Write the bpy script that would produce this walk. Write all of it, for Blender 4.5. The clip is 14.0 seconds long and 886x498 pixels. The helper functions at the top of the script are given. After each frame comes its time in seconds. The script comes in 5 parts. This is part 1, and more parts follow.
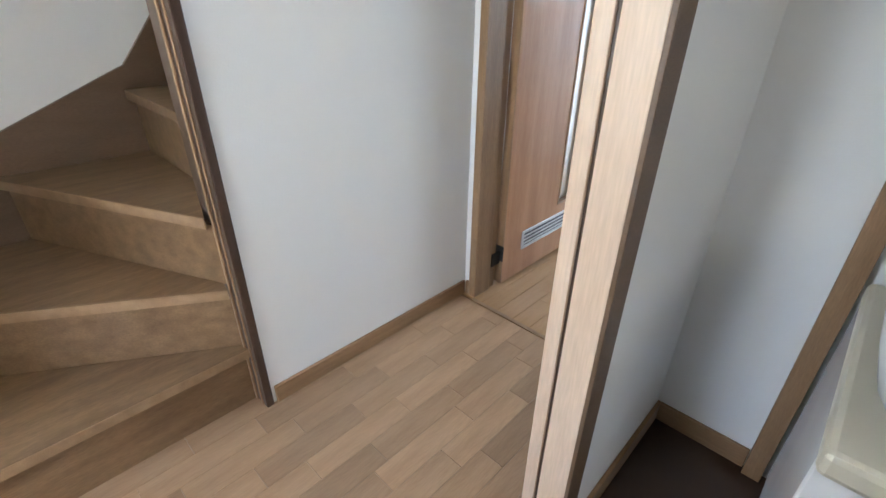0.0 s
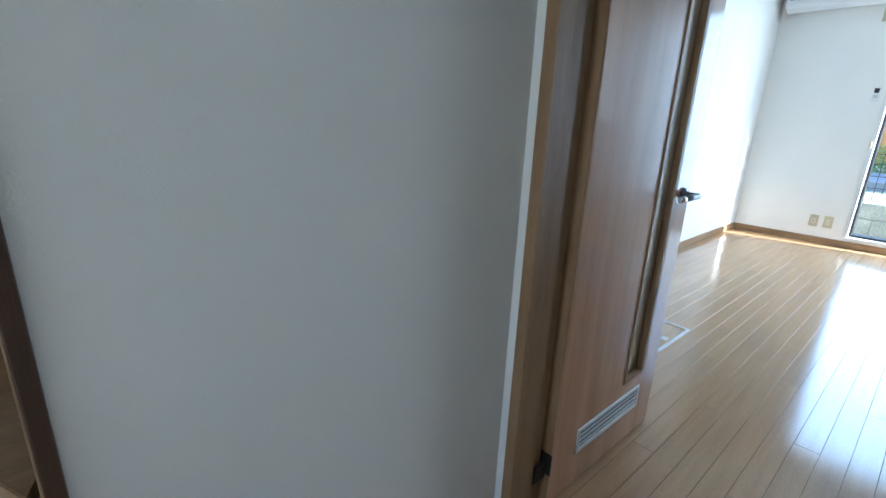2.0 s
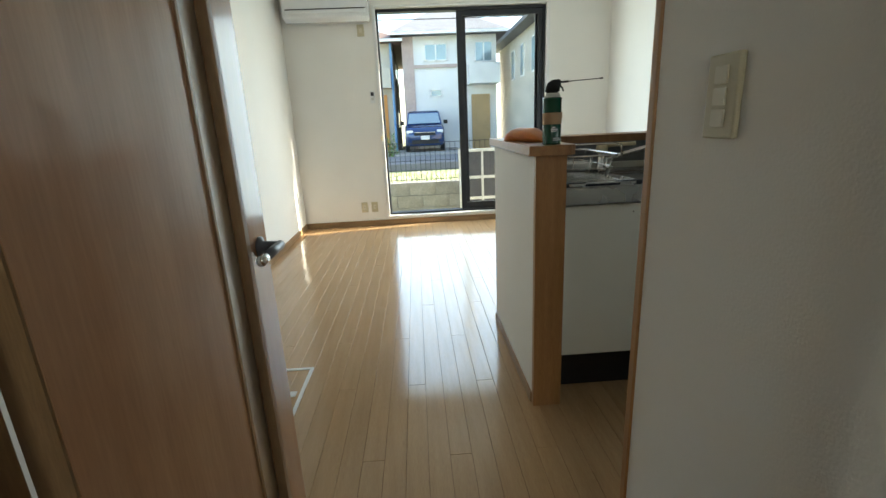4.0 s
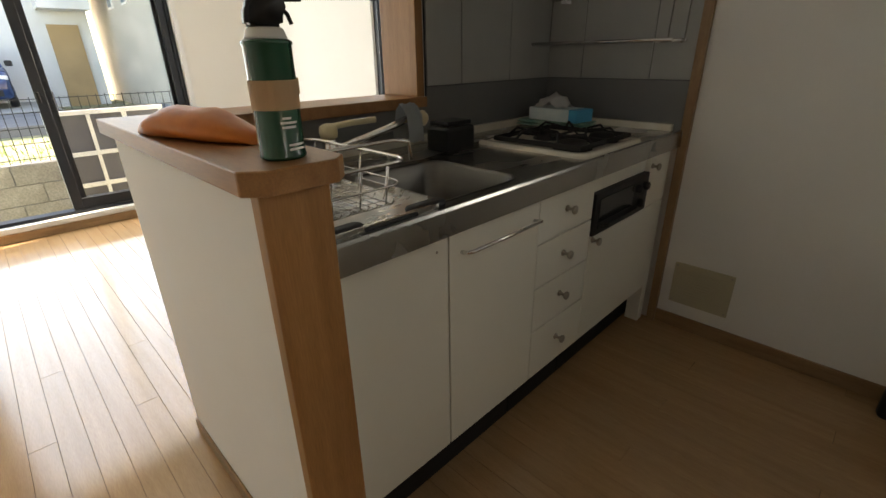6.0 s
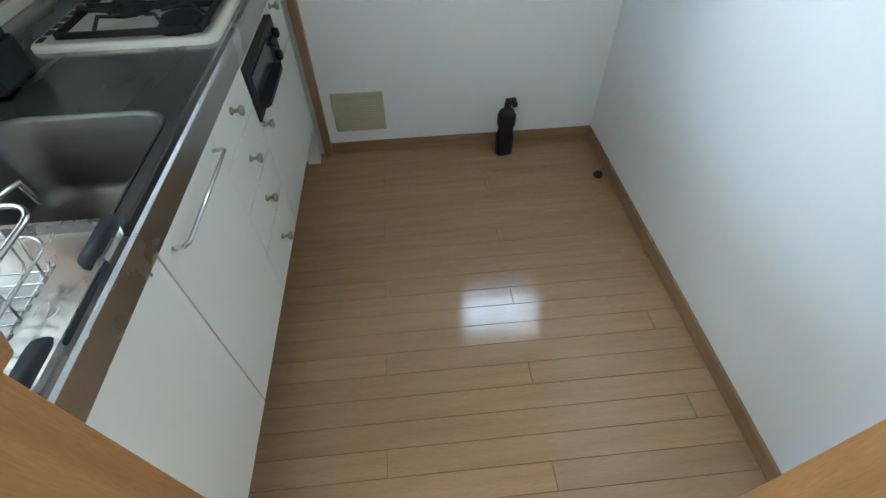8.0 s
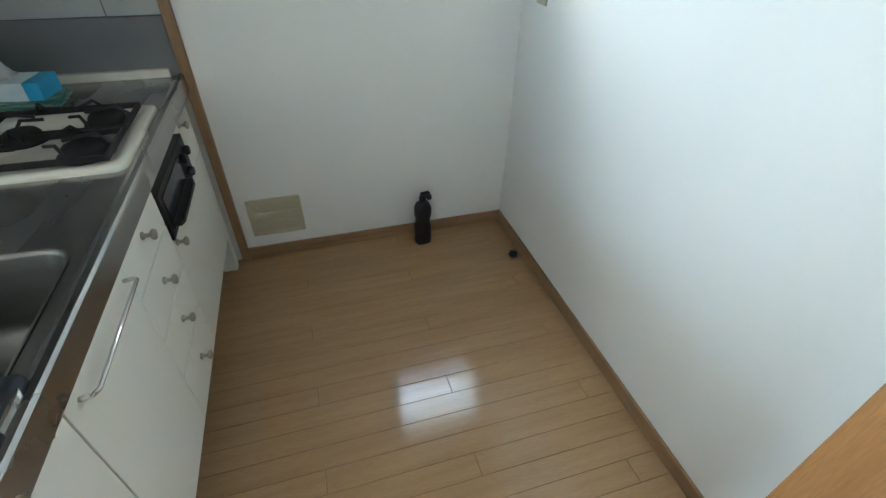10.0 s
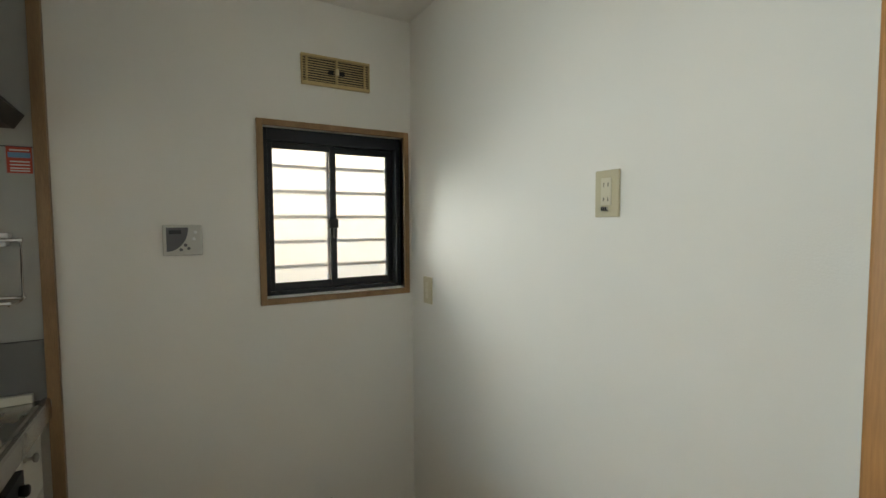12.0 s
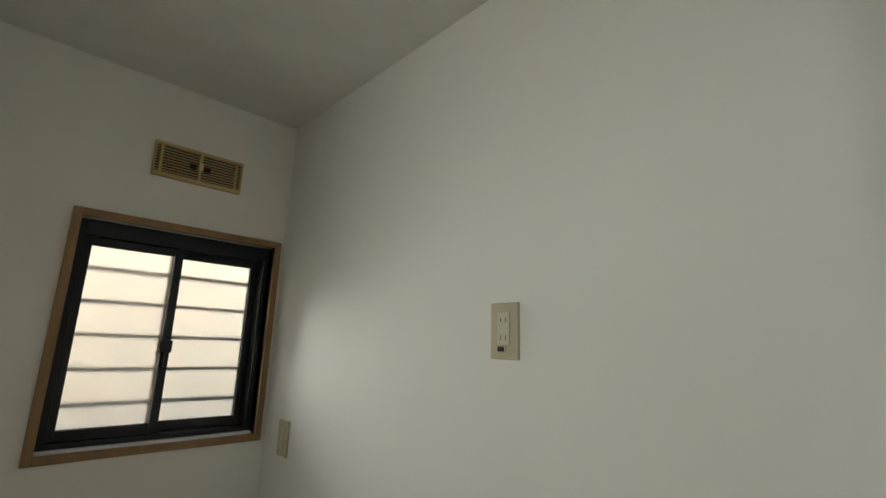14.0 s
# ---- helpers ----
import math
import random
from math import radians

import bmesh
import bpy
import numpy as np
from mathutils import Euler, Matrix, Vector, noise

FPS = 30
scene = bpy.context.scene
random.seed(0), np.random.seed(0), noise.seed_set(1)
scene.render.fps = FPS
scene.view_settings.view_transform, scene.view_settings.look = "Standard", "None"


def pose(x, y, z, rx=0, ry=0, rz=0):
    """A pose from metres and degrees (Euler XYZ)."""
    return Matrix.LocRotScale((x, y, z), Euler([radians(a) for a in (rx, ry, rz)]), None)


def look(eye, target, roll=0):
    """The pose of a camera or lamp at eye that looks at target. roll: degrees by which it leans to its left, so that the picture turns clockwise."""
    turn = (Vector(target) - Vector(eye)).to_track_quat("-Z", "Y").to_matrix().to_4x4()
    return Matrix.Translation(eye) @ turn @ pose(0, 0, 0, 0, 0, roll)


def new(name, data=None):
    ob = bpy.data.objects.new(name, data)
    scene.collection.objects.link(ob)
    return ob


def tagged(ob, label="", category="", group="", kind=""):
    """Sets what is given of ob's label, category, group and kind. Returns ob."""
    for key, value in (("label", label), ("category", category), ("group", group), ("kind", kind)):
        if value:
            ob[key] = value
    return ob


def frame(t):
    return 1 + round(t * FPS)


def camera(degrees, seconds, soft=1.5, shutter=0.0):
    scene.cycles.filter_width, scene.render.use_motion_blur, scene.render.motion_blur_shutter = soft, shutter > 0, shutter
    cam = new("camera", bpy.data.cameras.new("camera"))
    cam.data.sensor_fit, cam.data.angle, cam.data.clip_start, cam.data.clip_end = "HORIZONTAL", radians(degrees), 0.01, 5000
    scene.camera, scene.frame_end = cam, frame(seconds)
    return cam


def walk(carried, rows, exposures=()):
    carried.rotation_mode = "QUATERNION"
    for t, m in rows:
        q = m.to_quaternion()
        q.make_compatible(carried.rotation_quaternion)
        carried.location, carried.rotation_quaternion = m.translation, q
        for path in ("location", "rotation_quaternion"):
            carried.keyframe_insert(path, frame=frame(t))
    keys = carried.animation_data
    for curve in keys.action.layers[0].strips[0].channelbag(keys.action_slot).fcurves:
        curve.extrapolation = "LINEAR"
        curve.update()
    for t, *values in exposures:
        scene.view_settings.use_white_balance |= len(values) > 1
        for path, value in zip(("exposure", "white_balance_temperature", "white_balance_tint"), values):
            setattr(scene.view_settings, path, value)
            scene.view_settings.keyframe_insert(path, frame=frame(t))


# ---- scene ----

cam = camera(88.9, 14.0)
PATH = [
    (0, (-1.559, -1.243, 1.043), (-2.784, 0.02, 0.093), 0.6),
    (0.5, (-1.639, -1.093, 1.098), (-3.028, 0.055, 0.231), 2.0),
    (1, (-1.709, -1.005, 1.115), (-3.236, 0.053, 0.371), 3.2),
    (1.5, (-1.832, -0.967, 1.092), (-3.396, 0.096, 0.442), 3.7),
    (2, (-1.945, -0.862, 1.088), (-3.369, 0.422, 0.518), 2.3),
    (2.5, (-2.064, -0.764, 1.085), (-3.204, 0.8, 0.582), 0.7),
    (3, (-2.166, -0.702, 1.104), (-2.815, 1.117, 0.584), -0.9),
    (3.2, (-2.192, -0.668, 1.106), (-2.627, 1.211, 0.576), -1.7),
    (5.3, (-2.024, 0.475, 1.119), (-1.388, 2.284, 0.549), -1.9),
    (5.5, (-2.004, 0.538, 1.119), (-1.218, 2.259, 0.47), -1.7),
    (6, (-1.985, 0.674, 1.154), (-0.691, 1.98, 0.368), -1.0),
    (6.5, (-1.921, 0.779, 1.182), (-0.368, 1.509, 0.155), -1.2),
    (7, (-1.878, 0.844, 1.23), (-0.406, 1.062, -0.106), -1.5),
    (7.2, (-1.878, 0.861, 1.27), (-0.491, 0.927, -0.17), -1.1),
    (9.3, (-1.826, 0.889, 1.365), (-0.462, 0.626, -0.074), 0.9),
    (9.5, (-1.834, 0.882, 1.377), (-0.431, 0.568, -0.013), 1.1),
    (10, (-1.847, 0.893, 1.389), (-0.352, 0.422, 0.147), 1.4),
    (10.5, (-1.851, 0.908, 1.397), (-0.245, 0.284, 0.381), 1.1),
    (11, (-1.855, 0.933, 1.39), (-0.175, 0.152, 0.637), 0.4),
    (11.5, (-1.865, 0.917, 1.397), (-0.136, 0.02, 0.945), -0.2),
    (12, (-1.872, 0.91, 1.411), (-0.141, -0.085, 1.299), -0.4),
    (12.5, (-1.874, 0.904, 1.425), (-0.164, -0.111, 1.636), -0.7),
    (13, (-1.846, 0.876, 1.427), (-0.169, -0.145, 1.81), 0.3),
    (13.5, (-1.763, 0.807, 1.441), (-0.172, -0.328, 1.866), 0.8),
    (14, (-1.7, 0.751, 1.448), (-0.283, -0.597, 1.866), 1.9),
]

EXPOSURE = [(0.0, 4.28, 5650, 10), (0.5, 4.20, 5450, 9), (1.0, 4.08, 5400, 6), (1.5, 3.50, 5300, 4), (2.5, 2.88, 5050, 1), (3.2, 2.58, 5950, -2),
            (5.3, 2.24, 7300, 7), (5.5, 2.24, 7400, 7), (5.9, 2.50, 8300, 14), (6.2, 3.0, 8300, 8), (6.5, 3.56, 7850, -1), (7.2, 4.30, 5600, 4), (9.5, 4.34, 5750, 0),
            (10.0, 4.18, 5950, 1), (10.5, 4.02, 6300, 1), (11.2, 3.66, 6850, 6), (12.0, 3.20, 7600, 5), (12.5, 2.98, 7850, 4), (13.0, 2.90, 8250, 6),
            (13.5, 2.76, 8250, 6), (14.0, 2.60, 8000, 6)]
walk(cam, [(t, look(eye, target, roll)) for t, eye, target, roll in PATH], EXPOSURE)

# ---- light ----
SUN_FROM = Vector((0.93, 0.16, 0.62)).normalized()
world = bpy.data.worlds.new("world")
scene.world = world
world.use_nodes = True
sky = world.node_tree.nodes.new("ShaderNodeTexSky")
sky.sky_type, sky.sun_disc = "NISHITA", False
sky.sun_elevation = math.asin(SUN_FROM.z)
sky.sun_rotation = math.atan2(SUN_FROM.x, SUN_FROM.y)
back = world.node_tree.nodes["Background"]
world.node_tree.links.new(sky.outputs[0], back.inputs[0])
back.inputs[1].default_value = 0.15
sun = bpy.data.lights.new("sun", "SUN")
sun.energy, sun.angle, sun.color = 5.0, radians(0.5), (1.0, 0.95, 0.86)
new("sun", sun).matrix_world = look(SUN_FROM * 30, (0, 0, 0))


def window_light(name, eye, target, sx, sy, watts, color=(0.79, 0.89, 1.0), spread=180):
    """An area lamp in a window's opening: the sky's light, or added fill."""
    lamp = bpy.data.lights.new(name, "AREA")
    lamp.shape, lamp.size, lamp.size_y, lamp.energy, lamp.color = "RECTANGLE", sx, sy, watts, color
    lamp.spread = radians(spread)
    ob = new(name, lamp)
    ob.matrix_world = look(eye, target)
    return ob


window_light("sky_light_living", (-1.59, 4.85, 1.2), (-1.59, 0, 0.9), 1.7, 2.05, 8, (0.68, 0.84, 1.0))
window_light("sky_light_kitchen", (-0.075, 0.337, 1.46), (-1.2, 0.40, 1.14), 0.54, 0.34, 0.28, spread=104)
window_light("sky_light_east", (-0.004, 2.75, 1.2), (-3, 2.75, 1.2), 1.0, 1.7, 1.2)
# warm fill added at assumed, unseen openings to brighten corridor, stairs and washroom
window_light("fill_light_stair", (-3.33, -1.17, 3.65), (-2.75, -1.07, 1.0), 0.8, 0.8, 0.10, (1.0, 0.90, 0.77))
window_light("fill_light_entrance", (-2.3, -2.59, 1.3), (-2.3, 0, 1.0), 0.56, 1.5, 0.85, (1.0, 0.89, 0.75))
window_light("fill_light_washroom", (-0.26, -1.6, 1.55), (-2.0, -1.3, 0.9), 0.66, 0.76, 0.32, (1.0, 0.91, 0.79))


# ---- materials ----
def material(name, rgb, rough=0.5, metal=0.0, rgb2=None, scale=6.0, stretch=(1, 1, 1), grain=0.0, bump=0.0, bump_scale=120.0,
             coat=0.0, vary=0.0, trans=0.0, ior=1.45, rough_vary=0.0):
    """Two-scale noise colour, bump and wear over a Principled surface; vary: brightness spread from piece to piece."""
    m = bpy.data.materials.new(name)
    m.use_nodes = True
    nt = m.node_tree
    n, l = nt.nodes, nt.links
    p = n["Principled BSDF"]
    tc = n.new("ShaderNodeTexCoord")
    mp = n.new("ShaderNodeMapping")
    mp.inputs["Scale"].default_value = stretch
    l.new(tc.outputs["Object"], mp.inputs[0])
    big = n.new("ShaderNodeTexNoise")
    big.inputs["Scale"].default_value, big.inputs["Detail"].default_value = scale, 6
    l.new(mp.outputs[0], big.inputs[0])
    ramp = n.new("ShaderNodeMapRange")
    ramp.inputs["From Min"].default_value, ramp.inputs["From Max"].default_value = 0.32, 0.68
    l.new(big.outputs[0], ramp.inputs[0])
    mix = n.new("ShaderNodeMix")
    mix.data_type = "RGBA"
    mix.inputs[6].default_value = (*rgb, 1)
    mix.inputs[7].default_value = (*(rgb2 or [c * 0.93 for c in rgb]), 1)
    l.new(ramp.outputs[0], mix.inputs[0])
    out = mix.outputs[2]
    fine = n.new("ShaderNodeTexNoise")
    fine.inputs["Scale"].default_value, fine.inputs["Detail"].default_value = bump_scale, 4
    l.new(mp.outputs[0], fine.inputs[0])
    if grain:
        g = n.new("ShaderNodeMapRange")
        g.inputs["From Min"].default_value, g.inputs["From Max"].default_value = 0.3, 0.7
        g.inputs["To Min"].default_value, g.inputs["To Max"].default_value = 1 - grain, 1 + grain * 0.4
        l.new(fine.outputs[0], g.inputs[0])
        mul = n.new("ShaderNodeVectorMath")
        mul.operation = "SCALE"
        l.new(out, mul.inputs[0])
        l.new(g.outputs[0], mul.inputs["Scale"])
        out = mul.outputs[0]
    if vary:
        info = n.new("ShaderNodeObjectInfo")
        v = n.new("ShaderNodeMapRange")
        v.inputs["To Min"].default_value, v.inputs["To Max"].default_value = 1 - vary, 1 + vary
        l.new(info.outputs["Random"], v.inputs[0])
        mul = n.new("ShaderNodeVectorMath")
        mul.operation = "SCALE"
        l.new(out, mul.inputs[0])
        l.new(v.outputs[0], mul.inputs["Scale"])
        out = mul.outputs[0]
    l.new(out, p.inputs["Base Color"])
    p.inputs["Roughness"].default_value, p.inputs["Metallic"].default_value = rough, metal
    p.inputs["Coat Weight"].default_value, p.inputs["Coat Roughness"].default_value = coat, 0.08
    p.inputs["Transmission Weight"].default_value, p.inputs["IOR"].default_value = trans, ior
    if rough_vary:
        rv = n.new("ShaderNodeMapRange")
        rv.inputs["To Min"].default_value, rv.inputs["To Max"].default_value = max(rough - rough_vary, 0.02), rough + rough_vary
        l.new(big.outputs[0], rv.inputs[0])
        l.new(rv.outputs[0], p.inputs["Roughness"])
    if bump:
        b = n.new("ShaderNodeBump")
        b.inputs["Strength"].default_value, b.inputs["Distance"].default_value = bump, 0.002
        l.new(fine.outputs[0], b.inputs["Height"])
        l.new(b.outputs[0], p.inputs["Normal"])
    return m


PAPER = material("wallpaper", (0.80, 0.785, 0.75), 0.75, scale=2.0, rgb2=(0.77, 0.755, 0.72), bump=0.25, bump_scale=260)
CEIL = material("ceiling_paper", (0.80, 0.785, 0.75), 0.8, bump=0.2, bump_scale=200)
OAK = material("oak_trim", (0.33, 0.20, 0.10), 0.42, rgb2=(0.25, 0.145, 0.07), scale=5, stretch=(6, 6, 0.7), grain=0.15, bump_scale=60, bump=0.08)
OAK_H = material("oak_level_trim", (0.33, 0.20, 0.10), 0.42, rgb2=(0.25, 0.145, 0.07), scale=5, stretch=(0.8, 0.8, 8), grain=0.15, bump_scale=60, bump=0.08)
FLOOR = material("living_floor_wood", (0.44, 0.272, 0.140), 0.13, rgb2=(0.375, 0.224, 0.110), scale=3, stretch=(10, 0.8, 4), grain=0.12, bump_scale=40,
                 bump=0.06, vary=0.04, rough_vary=0.05, coat=0.25)
MAPLE = material("door_veneer", (0.54, 0.30, 0.17), 0.25, rgb2=(0.43, 0.22, 0.12), scale=3, stretch=(5, 5, 0.5), grain=0.08, bump_scale=40, coat=0.5)
WHITE = material("white_melamine", (0.80, 0.78, 0.70), 0.3, rgb2=(0.77, 0.75, 0.66), scale=3)
STEEL = material("stainless_steel", (0.44, 0.43, 0.41), 0.27, 1.0, rgb2=(0.39, 0.38, 0.36), scale=4, stretch=(1, 3, 1), rough_vary=0.04)
DARK = material("dark_bronze_frame", (0.018, 0.02, 0.026), 0.35, 0.3)
BLACK = material("black_plastic", (0.007, 0.007, 0.008), 0.45)
STAIR = material("stair_oak", (0.25, 0.155, 0.078), 0.38, rgb2=(0.17, 0.10, 0.048), scale=4, stretch=(7, 1.2, 7), grain=0.2, bump_scale=40)
GROUND = material("garden_soil", (0.24, 0.27, 0.12), 0.9, rgb2=(0.36, 0.32, 0.22), scale=1.4, grain=0.4, bump_scale=20, bump=0.5)


# ---- building tools ----
def box(bm, x0, x1, y0, y1, z0, z1, bevel=0.0, seg=2):
    """Adds a box with rounded edges to bm."""
    vs = [bm.verts.new((x, y, z)) for z in (z0, z1) for y in (y0, y1) for x in (x0, x1)]
    fs = [bm.faces.new([vs[i] for i in f]) for f in ((0, 2, 3, 1), (4, 5, 7, 6), (0, 1, 5, 4), (2, 6, 7, 3), (0, 4, 6, 2), (1, 3, 7, 5))]
    if bevel:
        es = list({e for f in fs for e in f.edges})
        bmesh.ops.bevel(bm, geom=es, offset=bevel, segments=seg, affect="EDGES", profile=0.5)
    return bm


def boxes(*specs, bevel=0.0):
    bm = bmesh.new()
    for s in specs:
        box(bm, *s, bevel=bevel)
    return bm


def part(name, bm, mat, parent=None, label="", smooth=False):
    """Links bm as one mesh object, under parent if one is given."""
    me = bpy.data.meshes.new(name)
    bmesh.ops.recalc_face_normals(bm, faces=bm.faces)
    bm.to_mesh(me)
    bm.free()
    me.materials.append(mat)
    if smooth:
        me.polygons.foreach_set("use_smooth", [True] * len(me.polygons))
    ob = new(name, me)
    if parent:
        ob.parent = parent
    if label:
        ob["label"] = label
    return ob


def thing(name, label, category, group="", kind=""):
    return tagged(new(name), label, category, group, kind)


def wall(name, specs, label="white papered interior wall"):
    return tagged(part(name, boxes(*specs), PAPER), label, "wall", kind="structure")


# ---- room sizes ----
XW, YN, ZC, ZL = -3.465, 4.875, 2.31, 2.50      # west face, north face, kitchen and living ceilings
T = 0.15

def tube(bm, pts, r, sides=8, closed=False):
    """A round rod along the points."""
    pts = [Vector(p) for p in pts]
    n = len(pts)
    rings = []
    up = None
    for i, p in enumerate(pts):
        a = pts[(i - 1) % n] if (closed or i > 0) else p
        b = pts[(i + 1) % n] if (closed or i < n - 1) else p
        d = (b - a).normalized()
        if up is None:
            up = d.orthogonal().normalized()
        else:
            up = (up - d * up.dot(d)).normalized()
        side = d.cross(up)
        rings.append([bm.verts.new(p + (up * math.cos(k * math.tau / sides) + side * math.sin(k * math.tau / sides)) * r) for k in range(sides)])
    for i in range(n if closed else n - 1):
        a, b = rings[i], rings[(i + 1) % n]
        for k in range(sides):
            bm.faces.new((a[k], a[(k + 1) % sides], b[(k + 1) % sides], b[k]))
    if not closed:
        bm.faces.new(rings[0][::-1])
        bm.faces.new(rings[-1])
    return bm


def lathe(bm, profile, at=(0, 0, 0), axis="z", seg=20):
    """Turns (radius, height) pairs round an axis through at."""
    turn = {"z": Matrix(), "x": Matrix.Rotation(radians(90), 4, "Y"), "y": Matrix.Rotation(radians(-90), 4, "X"), "-y": Matrix.Rotation(radians(90), 4, "X")}[axis]
    m = Matrix.Translation(at) @ turn
    rings = [[bm.verts.new(m @ Vector((r * math.cos(k * math.tau / seg), r * math.sin(k * math.tau / seg), h))) for k in range(seg)] for r, h in profile]
    for a, b in zip(rings, rings[1:]):
        for k in range(seg):
            bm.faces.new((a[k], a[(k + 1) % seg], b[(k + 1) % seg], b[k]))
    bm.faces.new(rings[0][::-1])
    bm.faces.new(rings[-1])
    return bm


def round_rect(x0, x1, y0, y1, r, n=5):
    """Corner points of a rounded rectangle, counter-clockwise."""
    out = []
    for cx, cy, a0 in ((x1 - r, y1 - r, 0), (x0 + r, y1 - r, 90), (x0 + r, y0 + r, 180), (x1 - r, y0 + r, 270)):
        for k in range(n + 1):
            a = radians(a0 + 90 * k / n)
            out.append((cx + r * math.cos(a), cy + r * math.sin(a)))
    return out


def loft(bm, loops, cap0=False, cap1=False):
    """Skins a stack of loops of equal length."""
    rings = [[bm.verts.new(p) for p in loop] for loop in loops]
    n = len(rings[0])
    for a, b in zip(rings, rings[1:]):
        for k in range(n):
            bm.faces.new((a[k], a[(k + 1) % n], b[(k + 1) % n], b[k]))
    if cap0:
        bm.faces.new(rings[0][::-1])
    if cap1:
        bm.faces.new(rings[-1])
    return bm


def prism(bm, outline, z0, z1, swap=None):
    """Extrudes a flat outline; swap maps (u, v, w) to world axes."""
    f = swap or (lambda u, v, w: (u, v, w))
    return loft(bm, [[f(u, v, z0) for u, v in outline], [f(u, v, z1) for u, v in outline]], True, True)


def single(name, bm, mat, label, category, group="", kind="", smooth=False):
    return tagged(part(name, bm, mat, smooth=smooth), label, category, group, kind)


# more materials
GREY = material("grey_splash_panel", (0.20, 0.20, 0.195), 0.35, 0.2, rgb2=(0.17, 0.17, 0.175), scale=3)
TILE = material("pale_grey_wall_panel", (0.40, 0.40, 0.38), 0.35, rgb2=(0.36, 0.36, 0.345), scale=3, vary=0.03)
JOINT = material("dark_joint", (0.10, 0.10, 0.10), 0.8)
POST = material("orange_oak_post", (0.40, 0.20, 0.075), 0.38, rgb2=(0.31, 0.145, 0.05), scale=4, stretch=(9, 9, 0.6), grain=0.18, bump_scale=50)
CAPW = material("oak_shelf_top", (0.35, 0.17, 0.065), 0.45, rgb2=(0.27, 0.125, 0.045), scale=4, stretch=(9, 0.8, 6), grain=0.15, bump_scale=50)
CREAM = material("cream_plastic", (0.72, 0.62, 0.40), 0.35)
IVORY = material("ivory_plate", (0.52, 0.47, 0.33), 0.4)
IVORY2 = material("pale_ivory_insert", (0.62, 0.58, 0.46), 0.35)
VENT = material("beige_plastic", (0.52, 0.40, 0.20), 0.45)
ENAMEL = material("cream_enamel", (0.78, 0.75, 0.66), 0.2, rgb2=(0.70, 0.66, 0.56), scale=9)
CAST = material("black_cast_iron", (0.009, 0.008, 0.008), 0.7, rgb2=(0.018, 0.016, 0.015), scale=20, bump=0.2)
CHROME = material("chrome", (0.75, 0.74, 0.72), 0.14, 1.0)
WIRE = material("steel_wire", (0.62, 0.60, 0.56), 0.2, 1.0)
NICKEL = material("aged_nickel", (0.42, 0.38, 0.32), 0.3, 1.0)
GLASS = material("window_glass", (1, 1, 1), 0.0, trans=1.0, ior=1.02)
FROST = material("frosted_glass", (0.97, 0.97, 0.97), 0.28, trans=1.0, ior=1.3, bump=0.25, bump_scale=170)
ALU = material("pale_aluminium", (0.75, 0.75, 0.74), 0.4, 0.3)
# worktop steel again, rougher and darkened: the sink's shade is in its colour
BASIN_SHADE = material("brushed_steel_in_shade", (0.20, 0.19, 0.175), 0.42, 1.0, rgb2=(0.15, 0.145, 0.135), scale=5, stretch=(1, 1, 4), rough_vary=0.06)
GREEN = material("green_can_paint", (0.012, 0.075, 0.040), 0.25, rgb2=(0.010, 0.060, 0.034), coat=0.3)
PAPERB = material("kraft_tape", (0.42, 0.27, 0.15), 0.7)
YELLOW = material("yellow_print", (0.65, 0.55, 0.12), 0.4)
LABELW = material("white_print", (0.75, 0.75, 0.72), 0.5)
ORANGE = material("orange_packet", (0.60, 0.18, 0.028), 0.45, rgb2=(0.46, 0.115, 0.018), scale=14, bump=0.5, bump_scale=30)
CLOTH = material("grey_terry_cloth", (0.40, 0.42, 0.43), 0.95, bump=0.9, bump_scale=220)
TISSUE = material("tissue_paper", (0.82, 0.82, 0.80), 0.9)
TISBOX = material("pale_blue_carton", (0.62, 0.74, 0.78), 0.5, rgb2=(0.72, 0.80, 0.82), scale=30)
BLUE = material("blue_carton_end", (0.05, 0.36, 0.62), 0.45)
TEAL = material("teal_booklet", (0.05, 0.20, 0.16), 0.5, rgb2=(0.30, 0.42, 0.34), scale=16)
RED = material("red_sticker", (0.55, 0.08, 0.05), 0.5)
SKYB = material("blue_print", (0.16, 0.32, 0.55), 0.5)
LCD = material("dark_display", (0.03, 0.03, 0.035), 0.2)
LCDG = material("slate_panel", (0.10, 0.10, 0.115), 0.3)
GREYP = material("pale_grey_plastic", (0.55, 0.54, 0.51), 0.4)
HANDRAIL = material("handrail_wood", (0.42, 0.20, 0.06), 0.35, rgb2=(0.33, 0.15, 0.045), scale=5, stretch=(3, 3, 3), grain=0.15)
WALNUT = material("dark_brown_trim", (0.085, 0.05, 0.032), 0.35, rgb2=(0.065, 0.038, 0.024), scale=5, stretch=(6, 6, 0.6), grain=0.2)
SKIRTW = material("brown_stair_skirting", (0.17, 0.105, 0.06), 0.45, rgb2=(0.13, 0.08, 0.045), scale=4, stretch=(4, 1, 4), grain=0.15)
HALL = material("corridor_parquet", (0.40, 0.26, 0.15), 0.3, rgb2=(0.32, 0.20, 0.11), scale=4, stretch=(8, 0.8, 4), grain=0.14, bump_scale=40, vary=0.24)
WASHF = material("dark_washroom_floor", (0.055, 0.03, 0.018), 0.35, rgb2=(0.04, 0.022, 0.013), scale=5)
PORC = material("white_porcelain", (0.78, 0.79, 0.80), 0.12)
RUBBER = material("black_rubber", (0.012, 0.014, 0.018), 0.6)
